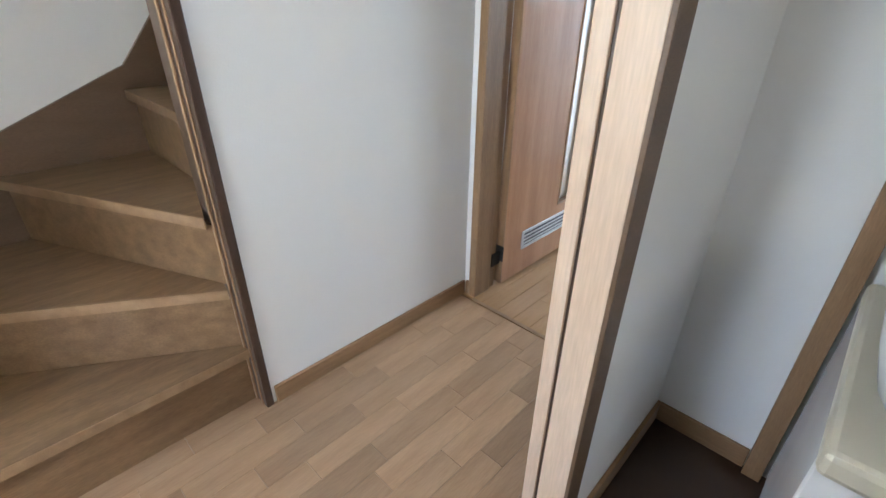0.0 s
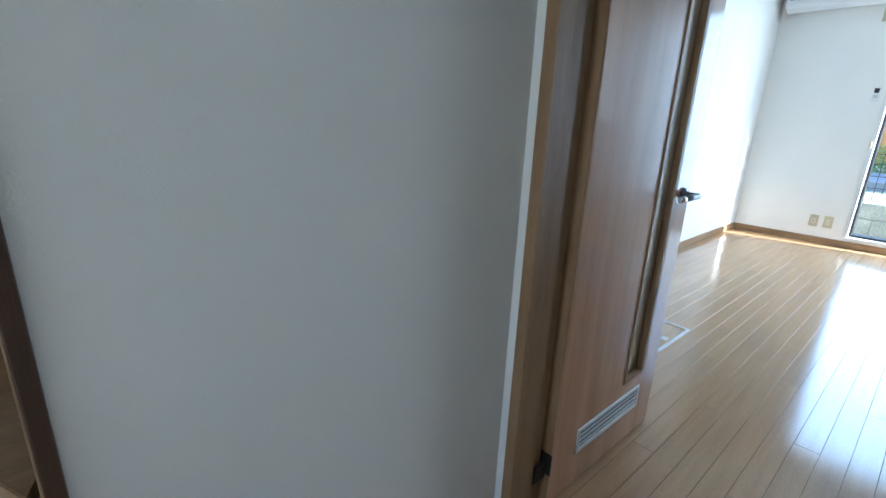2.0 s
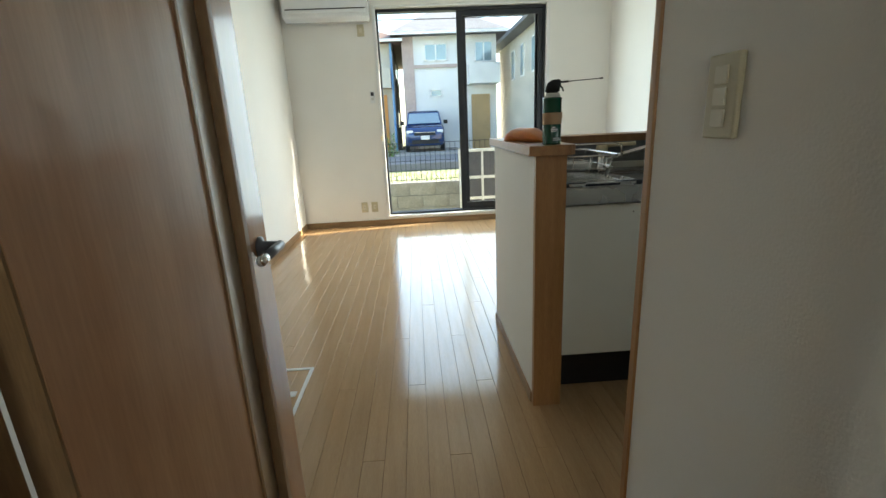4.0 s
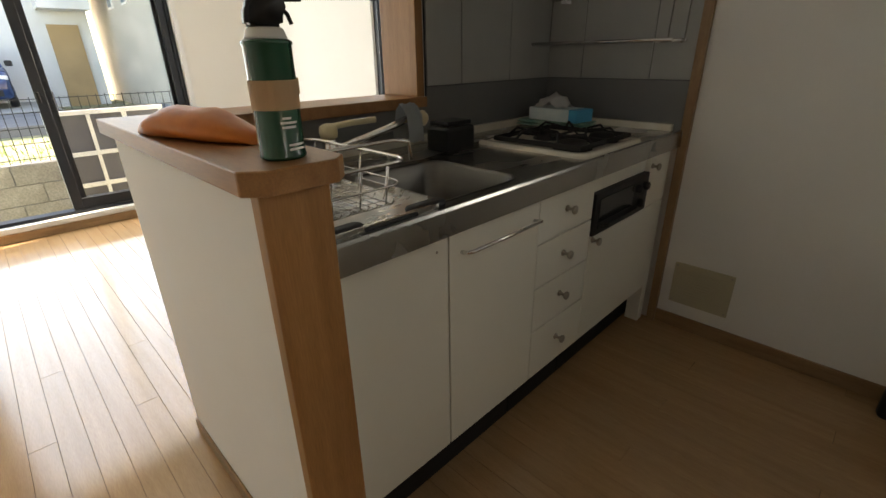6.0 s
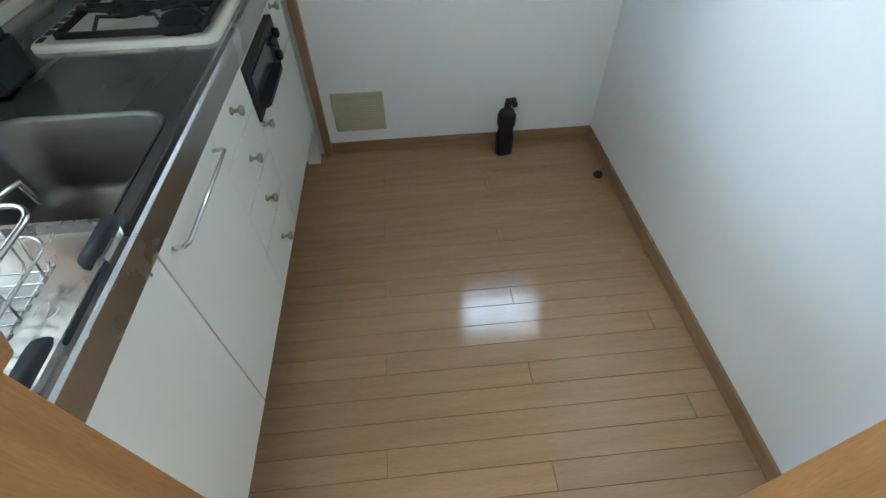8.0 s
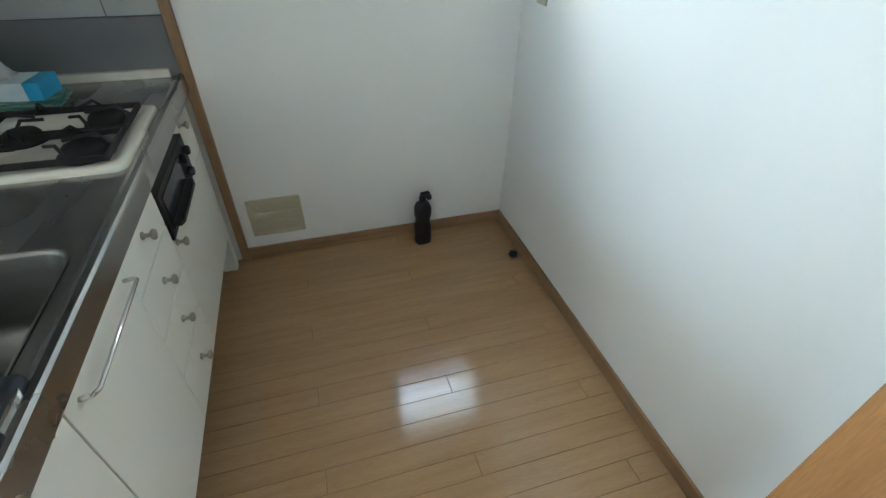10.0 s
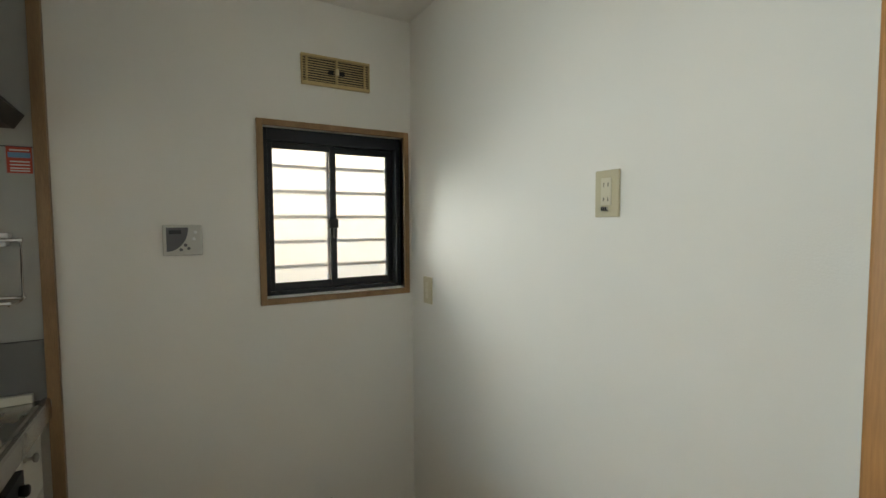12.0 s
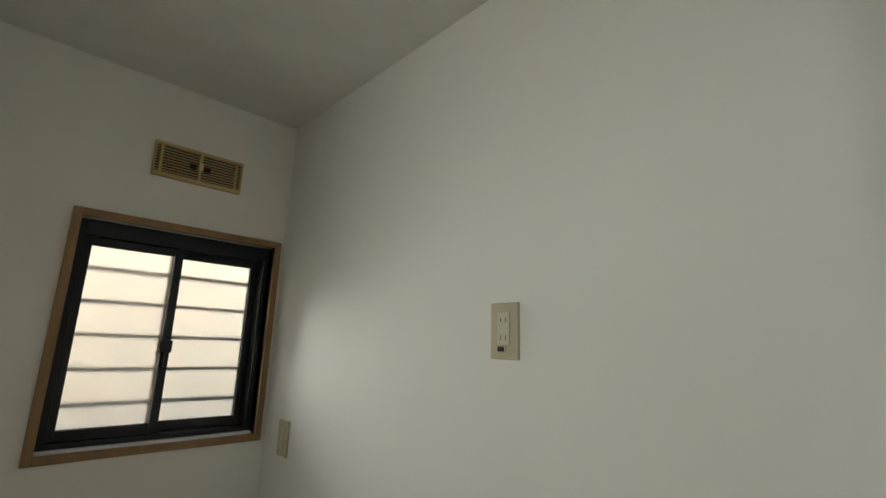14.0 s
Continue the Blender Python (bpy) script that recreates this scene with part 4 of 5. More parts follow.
v = thing("floor_vent", "beige square grille plate low on the white wall", "vent")
part("cover", boxes((-0.116, 0.116, -0.009, 0, -0.095, 0.095), bevel=0.003), IVORY, v)
for x in (-0.105, 0.105):
    for z in (-0.083, 0.083):
        bm = bmesh.new()
        lathe(bm, [(0.0045, 0), (0.004, 0.002)], (x, -0.009, z), "-y", 8)
        part("screw", bm, NICKEL, v)
for i in range(12):
    z = -0.066 + i * 0.012
    part("rib", boxes((-0.09, 0.09, -0.0115, -0.0088, z - 0.003, z + 0.003)), IVORY, v)
v.matrix_world = pose(0, 1.11, 0.2175, 0, 0, WALL_E)

# bottle and floor cap
bt = thing("black_bottle", "black plastic bottle with a printed label standing by the baseboard", "bottle")
bm = bmesh.new()
loft(bm, [[(x, y, z) for x, y in round_rect(-0.030 * s, 0.030 * s, -0.040 * s, 0.040 * s, 0.022 * s, 4)] for s, z in ((0.92, 0), (1, 0.006), (1, 0.10), (0.86, 0.115), (0.86, 0.145), (1, 0.16), (1, 0.205), (0.75, 0.228), (0.42, 0.236))], True, True)
part("body", bm, BLACK, bt, smooth=True)
bm = bmesh.new()
lathe(bm, [(0.016, 0.234), (0.0165, 0.238), (0.0165, 0.262), (0.014, 0.266)], seg=16)
part("cap", bm, BLACK, bt, smooth=True)
part("spout", boxes((-0.012, 0.012, -0.036, 0.010, 0.262, 0.282), (-0.010, 0.010, -0.044, -0.022, 0.240, 0.263), bevel=0.004), RUBBER, bt, "flip-up spout")
part("label", boxes((-0.020, 0.020, -0.0415, -0.0405, 0.175, 0.205)), LABELW, bt, "white and red label")
part("label_mark", boxes((-0.016, 0.012, -0.0424, -0.0416, 0.178, 0.196)), ORANGE, bt)
bt.matrix_world = pose(-0.085, 0.445, 0.0, 0, 0, 8)
bm = bmesh.new()
lathe(bm, [(0.020, 0), (0.021, 0.004), (0.019, 0.016), (0.012, 0.019)], (-0.31, 0.05, 0), "z", 16)
single("floor_pipe_cap", bm, RUBBER, "small black rubber cap on the floor by the wall", "pipe cap", smooth=True)

# ceiling fire alarm
bm = bmesh.new()
lathe(bm, [(0.055, 0), (0.055, -0.014), (0.046, -0.03), (0.03, -0.036)], (-0.62, 0.68, ZC), "z", 24)
single("ceiling_alarm", bm, BULB, "round white ceiling alarm", "alarm", smooth=True)
bm = bmesh.new()
tube(bm, [(-0.62, 0.72, ZC - 0.02), (-0.622, 0.722, ZC - 0.12)], 0.0012, 5)
single("alarm_cord", bm, PORC, "thin white cord hanging from the ceiling alarm", "cord")

# air conditioner
ac = thing("air_conditioner", "white wall-mounted air conditioner with a louvred front", "air conditioner")
bm = bmesh.new()
prism(bm, [(YN, 2.155), (YN - 0.10, 2.14), (YN - 0.19, 2.17), (YN - 0.21, 2.22), (YN - 0.21, 2.40), (YN - 0.18, 2.43), (YN, 2.43)], -3.39, -2.55, lambda u, v, w: (w, u, v))
bmesh.ops.bevel(bm, geom=list(bm.edges), offset=0.006, segments=2, affect="EDGES")
part("housing", bm, PORC, ac)
part("louvre", boxes((-3.36, -2.58, YN - 0.2115, YN - 0.2095, 2.235, 2.245)), BLACK, ac, "dark air slot")
part("louvre_flap", boxes((-3.36, -2.58, YN - 0.218, YN - 0.2112, 2.198, 2.230), bevel=0.003), PORC, ac)

# ---- door between corridor and living room ----
dc = thing("door_frame", "brown oak door frame between corridor and living room", "door frame", kind="structure")
part("jamb", boxes((-2.556, -2.523, -0.064, 0.030, 0, 2.075), bevel=0.003), OAK, dc)
part("stop", boxes((-2.556, -2.530, 0.030, 0.068, 0, 2.04), bevel=0.002), OAK, dc)
part("head", boxes((-2.523, -1.816, -0.060, 0.064, 2.04, 2.075), bevel=0.003), OAK_H, dc)
part("threshold", boxes((-2.523, -1.827, -0.085, -0.069, -0.001, 0.004)), OAK_H, dc)
LX0, LX1, LY0, LY1 = -2.543, -2.505, 0.088, 0.708
SY0_, SY1_ = 0.470, 0.592
leaf = thing("door_1", "open maple door with a narrow glass slit and grille", "door", kind="structure")
part("panel", boxes((LX0, LX1, LY0, SY0_, 0.012, 2.02), (LX0, LX1, SY1_, LY1, 0.012, 2.02), (LX0, LX1, SY0_, SY1_, 0.012, 0.268), (LX0, LX1, SY0_, SY1_, 1.86, 2.02)), MAPLE, leaf)
part("edge_band", boxes((LX0 + 0.001, LX1 - 0.001, LY0 - 0.004, LY0 - 0.0005, 0.012, 2.02), (LX0 + 0.001, LX1 - 0.001, LY1 + 0.0005, LY1 + 0.004, 0.012, 2.02)), OAK, leaf)
part("slit_frame", boxes((LX0 - 0.004, LX1 + 0.004, SY0_ - 0.005, SY0_ + 0.005, 0.258, 1.866), (LX0 - 0.004, LX1 + 0.004, SY1_ - 0.010, SY1_ + 0.010, 0.258, 1.866), (LX0 - 0.004, LX1 + 0.004, SY0_ + 0.005, SY1_ - 0.010, 0.258, 0.272),
                         (LX0 - 0.004, LX1 + 0.004, SY0_ + 0.005, SY1_ - 0.010, 1.854, 1.866), bevel=0.0015), OAK, leaf)
pane("slit_glass", boxes((-2.527, -2.522, SY0_ + 0.005, SY1_ - 0.010, 0.272, 1.854)), FROST, leaf)
GY0, GY1, GZ0, GZ1 = 0.207, 0.588, 0.128, 0.212
gr = part("grille_frame", boxes((LX1, LX1 + 0.006, GY0, GY1, GZ0, GZ0 + 0.012), (LX1, LX1 + 0.006, GY0, GY1, GZ1 - 0.012, GZ1), (LX1, LX1 + 0.006, GY0, GY0 + 0.012, GZ0 + 0.012, GZ1 - 0.012),
                                (LX1, LX1 + 0.006, GY1 - 0.012, GY1, GZ0 + 0.012, GZ1 - 0.012), bevel=0.0015), ALU, leaf, "pale aluminium ventilation grille")
for z in (0.150, 0.167, 0.184):
    part("slat", boxes((LX1, LX1 + 0.003, GY0 + 0.012, GY1 - 0.012, z - 0.004, z + 0.003)), ALU, gr)
part("grille_back", boxes((LX1 - 0.0005, LX1 + 0.0006, GY0 + 0.012, GY1 - 0.012, GZ0 + 0.012, GZ1 - 0.012)), LCDG, gr)
bm = bmesh.new()
lathe(bm, [(0.022, 0), (0.022, 0.006), (0.012, 0.009), (0.010, 0.042)], (LX1, 0.658, 0.874), "x", 16)
tube(bm, [(LX1 + 0.042, 0.668, 0.874), (LX1 + 0.042, 0.562, 0.874)], 0.010, 12)
hd = part("lever_handle", bm, LCDG, leaf, "dark lever handle with chrome tip", True)
bm = bmesh.new()
tube(bm, [(LX1 + 0.042, 0.564, 0.874), (LX1 + 0.042, 0.540, 0.874)], 0.0104, 12)
part("lever_tip", bm, CHROME, hd, smooth=True)
for z in (0.15, 1.85):
    part("hinge", boxes((-2.547, LX1 + 0.002, LY0 - 0.006, LY0 - 0.0042, z - 0.035, z + 0.035), (-2.524, -2.519, 0.032, LY0 - 0.006, z - 0.045, z + 0.012), bevel=0.001), BLACK, leaf, "black hinge")

# ---- washroom ----
for y0, y1 in ((-0.670, -0.645), (-1.590, -1.565)):
    j = thing("washroom_jamb", "pale maple sliding door jamb with a dark groove", "door frame", kind="structure")
    part("board", boxes((-1.864, -1.836, y0, y1 + 0.03 if y0 > -1 else y1, 0, 2.04), bevel=0.002), MAPLE2, j)
    part("board", boxes((-1.829, -1.771, y0, y1 + 0.0 if y0 > -1 else y1, 0, 2.04), bevel=0.002), MAPLE2, j)
    part("groove", boxes((-1.836, -1.829, y0 + 0.006, y1 - 0.002, 0, 2.04)), WALNUT, j)
    part("edge", boxes((-1.771, -1.763, y0 - 0.002, y1 + 0.03, 0, 2.04), bevel=0.001), SKIRTW, j)
single("washroom_door_head", boxes((-1.864, -1.738, -1.59, -0.645, 2.04, 2.07)), MAPLE2, "pale maple door head", "trim", kind="structure")
single("washroom_floor", boxes((-1.764, -0.25, -2.6, -0.145, -0.012, 0.0)), WASHF, "dark brown washroom floor", "floor", kind="structure")
st = thing("strike_plate", "white taped strike plate on the washroom jamb", "strike plate")
part("plate_tape", boxes((-1.8665, -1.8645, -0.663, -0.625, 0.88, 0.95), bevel=0.0008), PORC, st)
part("slot", boxes((-1.8685, -1.8663, -0.655, -0.645, 0.895, 0.925)), BLACK, st)
single("washroom_trim", boxes((-1.530, -1.490, -0.175, -0.145, 0, 1.95), bevel=0.002), OAK, "brown wooden strip beside the washstand", "trim", kind="structure")
vn = thing("washstand", "white washstand with a rounded porcelain basin", "washstand")
vn.location = (0.042, 0.110, 0)
part("cabinet", boxes((-1.525, -0.95, -0.76, -0.30, 0.06, 0.56), bevel=0.004), PORC, vn)
part("plinth", boxes((-1.52, -0.955, -0.70, -0.30, 0, 0.06)), IVORY, vn)
part("basin_shelf", boxes((-1.528, -0.945, -0.80, -0.285, 0.56, 0.60), bevel=0.01), IVORY2, vn)
bm = bmesh.new()
loft(bm, [[(x, y, z) for x, y in round_rect(-1.523 - i, -0.96 + i, -0.85 - i, -0.32 + i, 0.16 + i, 8)] for i, z in ((-0.05, 0.60), (-0.015, 0.65), (0.0, 0.70), (-0.005, 0.715), (-0.02, 0.715), (-0.04, 0.70), (-0.08, 0.62), (-0.13, 0.605))], True, True)
part("basin", bm, PORC, vn, "rounded white porcelain basin", True)
part("side_frame", boxes((-1.53, -1.49, -0.36, -0.285, 0.79, 1.95), bevel=0.004), PORC, vn)
part("mirror", boxes((-1.49, -0.95, -0.305, -0.290, 0.95, 1.95)), MIRROR, vn, "wall mirror")
part("backsplash", boxes((-1.49, -0.95, -0.31, -0.285, 0.79, 0.95)), PORC, vn)

# ---- stairs ----
PV = Vector((-2.80, -1.085))
def ray_hit(a):
    d = Vector((-math.sin(radians(a)), -math.cos(radians(a))))
    ts = []
    if d.x < -1e-6:
        ts.append((-3.50 - PV.x) / d.x)
    if d.y < -1e-6:
        ts.append((-1.90 - PV.y) / d.y)
    p = PV + d * min(ts)
    return (p.x, p.y)
CORNER = math.degrees(math.atan2(0.70, 0.815))
SHIFT = (0.158, 0.163, 0)
stairs = thing("staircase", "oak-look winding staircase with pale worn nosings", "staircase", kind="structure")
stairs.location = SHIFT
def step_outline(a, push=0.0):
    off = Vector((math.cos(radians(a)), -math.sin(radians(a)))) * push
    h = Vector(ray_hit(a)) + off
    p = PV + off
    h.x, h.y = max(h.x, -3.498), max(h.y, -1.898)
    pts = [(p.x, p.y), (h.x, h.y)]
    if a < CORNER:
        pts.append((-3.498, -1.898))
    return pts + [(-3.498, PV.y), (-3.498, -0.225), (-2.862, -0.225), (-2.862, PV.y)]
for i, a in enumerate((0, 33, 65)):
    part("riser", prism(bmesh.new(), step_outline(a), 0.2 * i, 0.2 * i + 0.168), STAIR, stairs)
    t_ = part("tread", prism(bmesh.new(), step_outline(a, 0.022), 0.2 * i + 0.168, 0.2 * i + 0.198), STAIR, stairs)
    d = Vector((-math.sin(radians(a)), -math.cos(radians(a))))
    nrm = Vector((math.cos(radians(a)), -math.sin(radians(a))))
    p0, p1 = PV + nrm * 0.0225, Vector(ray_hit(a)) + nrm * 0.0225
    p1 = p0 + (p1 - p0) * 0.985
    q = [p0, p1, p1 + nrm * 0.003, p0 + nrm * 0.003]
    part("nosing", prism(bmesh.new(), [(v_.x, max(v_.y, -1.897)) for v_ in q], 0.2 * i + 0.170, 0.2 * i + 0.197), NOSING, t_, "paler worn nosing strip")
for i in range(3, 8):
    y = PV.y + 0.065 + 0.215 * (i - 3)
    part("riser", boxes((-3.498, -2.862, y, -0.225, 0.2 * i - 0.002, 0.2 * i + 0.168)), STAIR, stairs)
    part("tread", boxes((-3.498, -2.862, y - 0.022, -0.225, 0.2 * i + 0.168, 0.2 * i + 0.198), bevel=0.003), STAIR, stairs)
single("stair_skirting_west", prism(bmesh.new(), [(-1.738, 0.0), (-1.738, 0.485), (-0.86, 0.87), (-0.19, 1.68), (-0.123, 1.68), (-0.123, 0.0)], -3.342, -3.324, lambda u, v, w: (w, u, v)), SKIRTW,
       "dark brown sloping stair skirting board", "skirting", kind="structure")
single("stair_skirting_south", prism(bmesh.new(), [(-3.324, 0.0), (-3.324, 0.50), (-2.642, 0.24), (-2.642, 0.0)], -1.738, -1.720, lambda u, v, w: (u, w, v)), SKIRTW,
       "dark brown sloping stair skirting board", "skirting", kind="structure")
nw = thing("wall_end_trim", "dark brown wooden trim post at the foot of the stairs", "trim", kind="structure")
part("post", boxes((-2.712, -2.577, -0.922, -0.900, 0, ZC), bevel=0.003), WALNUT, nw)
part("bead", boxes((-2.642, -2.630, -0.928, -0.922, 0, ZC), (-2.607, -2.599, -0.926, -0.922, 0, ZC), bevel=0.002), NOSING, nw, "paler bead")
hr = thing("handrail", "round orange-brown wooden handrail on dark wall brackets", "handrail")
bm = bmesh.new()
tube(bm, [(-3.28, -1.214, 1.09), (-3.28, -0.26, 2.14)], 0.017, 14)
part("rail", bm, HANDRAIL, hr, smooth=True)
for y, z in ((-1.03, 1.293), (-0.42, 1.964)):
    bm = bmesh.new()
    lathe(bm, [(0.028, 0), (0.027, 0.006), (0.012, 0.01)], (-3.342, y, z - 0.055), "x", 16)
    tube(bm, [(-3.332, y, z - 0.055), (-3.30, y, z - 0.05), (-3.282, y, z - 0.015)], 0.007, 8)
    part("bracket", bm, LCDG, hr, "dark metal wall bracket", True)

# ---- on the living room floor ----
h = thing("floor_hatch", "underfloor hatch with a white metal rim", "floor hatch", kind="structure")
AX0, AX1, AY0, AY1 = -3.165, -2.712, 1.245, 1.690
part("rim", boxes((AX0, AX1, AY0, AY0 + 0.015, 0, 0.004), (AX0, AX1, AY1 - 0.015, AY1, 0, 0.004), (AX0, AX0 + 0.015, AY0 + 0.015, AY1 - 0.015, 0, 0.004), (AX1 - 0.015, AX1, AY0 + 0.015, AY1 - 0.015, 0, 0.004)), ALU, h, "white aluminium rim")
part("ring_pull", boxes((AX1 - 0.06, AX1 - 0.03, 1.45, 1.49, 0, 0.004), bevel=0.001), ALU, h)
bm = boxes((-3.317, -3.16, 2.0, 2.45, 0, 0.008), bevel=0.003)
single("floor_mat", bm, MATC, "small blue and yellow patterned mat on the floor", "mat")

# ---- outside ----
GZ, PIT = -0.12, -0.48
bm = bmesh.new()
def quad(x0, x1, y0, y1, z):
    bm.faces.new([bm.verts.new(p) for p in ((x0, y0, z), (x1, y0, z), (x1, y1, z), (x0, y1, z))])
quad(-900, 900, 6.7, 1500, GZ)
quad(-900, 900, -900, 5.03, PIT)
quad(-900, 900, 5.03, 6.7, PIT)
bm.faces.new([bm.verts.new(p) for p in ((-900, 6.7, PIT), (900, 6.7, PIT), (900, 6.7, GZ), (-900, 6.7, GZ))])
single("ground", bm, GROUND, "dry sandy ground with patchy grass", "ground", kind="structure")
single("road", boxes((-60, 60, 12.4, 15.6, GZ - 0.05, GZ + 0.18)), ASPH, "grey asphalt lane beyond the garden fence", "road", kind="structure")
single("driveway", boxes((-2.9, -0.4, 15.6, 19.4, GZ - 0.05, GZ + 0.21)), CONC, "pale concrete driveway in front of a house", "driveway", kind="structure")

bw_ = thing("block_wall", "weathered grey concrete block retaining wall", "wall", kind="structure")
part("core", boxes((-6.0, 3.0, 6.54, 6.66, PIT, 0.262)), CONC, bw_)
proto = bpy.data.meshes.new("block")
bm = boxes((0.004, 0.386, -0.012, 0.012, 0.003, 0.187), bevel=0.003)
bm.to_mesh(proto)
bm.free()
proto.materials.append(BLOCK)
for rr in range(4):
    for k in range(16):
        ob = new("block", proto)
        ob.parent = bw_
        ob.matrix_local = pose(-5.6 + k * 0.39 + (0.195 if rr % 2 else 0), 6.535, PIT + rr * 0.19 - 0.018)
fn = thing("wire_fence", "dark wire mesh garden fence on the block wall", "fence", kind="structure")
vm = bpy.data.meshes.new("wire")
bm = bmesh.new()
tube(bm, [(0, 0, 0.262), (0, 0, 0.86)], 0.0035, 5)
bm.to_mesh(vm)
bm.free()
vm.materials.append(BLACK)
for k in range(90):
    ob = new("wire", vm)
    ob.parent = fn
    ob.matrix_local = pose(-5.4 + k * 0.075, 6.60, 0)
for z in (0.30, 0.44, 0.58, 0.72, 0.84):
    bm = bmesh.new()
    tube(bm, [(-5.45, 6.604, z), (1.4, 6.604, z)], 0.004, 5)
    part("cross_wire", bm, BLACK, fn)
for x in (-5.4, -3.4, -1.4, 0.6):
    part("post", boxes((x - 0.02, x + 0.02, 6.60, 6.64, 0.262, 0.90)), LCDG, fn)
gt = thing("garden_gate", "white-framed grey slatted garden panel", "gate")
part("frame", boxes((-1.56, -1.52, 6.2, 6.24, PIT, 0.74), (-1.24, -1.21, 6.2, 6.24, PIT, 0.74), (-0.95, -0.91, 6.2, 6.24, PIT, 0.74), (-0.62, -0.58, 6.2, 6.24, PIT, 0.74), (-1.52, -0.62, 6.195, 6.235, 0.70, 0.74),
                    (-1.52, -0.62, 6.195, 6.235, 0.32, 0.36), (-1.52, -0.62, 6.195, 6.235, 0.02, 0.06), (-1.52, -0.62, 6.195, 6.235, -0.30, -0.26)), ALU, gt)
part("infill", boxes((-1.52, -0.62, 6.215, 6.225, PIT + 0.05, 0.70)), LCDG, gt)

# grass tufts along the fence
bm = bmesh.new()
rng = random.Random(5)
for k in range(2600):
    x, y = rng.uniform(-6, 2.5), 6.8 + 4.6 * rng.random() ** 1.5
    hgt, a, w = rng.uniform(0.04, 0.13), rng.uniform(0, 6.28), 0.012
    lean = (rng.uniform(-0.04, 0.04), rng.uniform(-0.04, 0.04))
    bm.faces.new([bm.verts.new(p) for p in ((x - w * math.cos(a), y - w * math.sin(a), GZ), (x + w * math.cos(a), y + w * math.sin(a), GZ), (x + lean[0], y + lean[1], GZ + hgt))])
single("grass", bm, LEAF, "patchy green grass behind the fence", "grass", kind="stuff")
bush = thing("bush", "loose green bush beside the neighbouring drive", "bush")
bm = bmesh.new()
for k in range(5):
    tube(bm, [(-3.3 + rng.uniform(-0.1, 0.1), 16.2, GZ), (-3.3 + rng.uniform(-0.5, 0.5), 16.2 + rng.uniform(-0.3, 0.3), GZ + rng.uniform(0.4, 0.7))], 0.015, 5)
part("stems", bm, SKIRTW, bush)
bm = bmesh.new()
for k in range(1100):
    u, v_, r = rng.uniform(0, 6.28), rng.uniform(0, 1), rng.random() ** 0.4
    c = Vector((-3.3 + 0.62 * r * math.cos(u) * (1 - 0.3 * v_), 16.2 + 0.4 * r * math.sin(u), GZ + 0.10 + 0.85 * v_ * (0.7 + 0.3 * math.sin(3 * u))))
    m = Matrix.Translation(c) @ Euler((rng.uniform(-1, 1), rng.uniform(-1, 1), rng.uniform(0, 6))).to_matrix().to_4x4()
    bm.faces.new([bm.verts.new(m @ Vector(p)) for p in ((-0.035, 0, 0), (0, -0.02, 0.01), (0.04, 0, 0), (0, 0.02, 0.01))])
part("foliage", bm, LEAF, bush)


def house(name, label, x0, x1, y0, y1, top, ridge, wall_mat, roof_mat):
    hs = thing(name, label, "house", "houses across the lane")
    part("wall", boxes((x0, x1, y0, y1, GZ, top)), wall_mat, hs)
    bm = bmesh.new()
    e = 0.45
    a = [bm.verts.new(p) for p in ((x0 - e, y0 - e, top), (x1 + e, y0 - e, top), (x1 + e, y1 + e, top), (x0 - e, y1 + e, top))]
    b = [bm.verts.new((p.co.x, p.co.y, top - 0.12)) for p in a]
    cx0, cx1, cy = x0 + (x1 - x0) * 0.42, x0 + (x1 - x0) * 0.58, (y0 + y1) / 2
    r0, r1 = bm.verts.new((cx0, cy, ridge)), bm.verts.new((cx1, cy, ridge))
    bm.faces.new((a[0], a[1], r1, r0)); bm.faces.new((a[2], a[3], r0, r1)); bm.faces.new((a[1], a[2], r1)); bm.faces.new((a[3], a[0], r0))
    for k in range(4):
        bm.faces.new((b[k], b[(k + 1) % 4], a[(k + 1) % 4], a[k]))
    bm.faces.new(b[::-1])
    rf = part("roof", bm, roof_mat, hs)
    for k in range(9):
        x = x0 - 0.2 + k * (x1 - x0 + 0.4) / 8
        part("snow_guard", boxes((x - 0.05, x + 0.05, y0 + 0.05, y0 + 0.10, top + 0.07, top + 0.17)), BLACK, rf)
    part("gutter", boxes((x0 - e, x1 + e, y0 - e - 0.08, y0 - e, top - 0.12, top - 0.02)), ALU, hs)
    return hs


def house_window(hs, x0, x1, z0, z1, y, panes=2):
    w = part("window", boxes((x0, x1, y - 0.05, y, z1 - 0.05, z1), (x0, x1, y - 0.05, y, z0, z0 + 0.05), (x0, x0 + 0.05, y - 0.05, y, z0, z1), (x1 - 0.05, x1, y - 0.05, y, z0, z1),
                             *([((x0 + x1) / 2 - 0.025, (x0 + x1) / 2 + 0.025, y - 0.05, y, z0, z1)] if panes == 2 else [])), ALU, hs)
    part("pane", boxes((x0 + 0.05, x1 - 0.05, y - 0.02, y - 0.01, z0 + 0.05, z1 - 0.05)), FARGLASS, w)


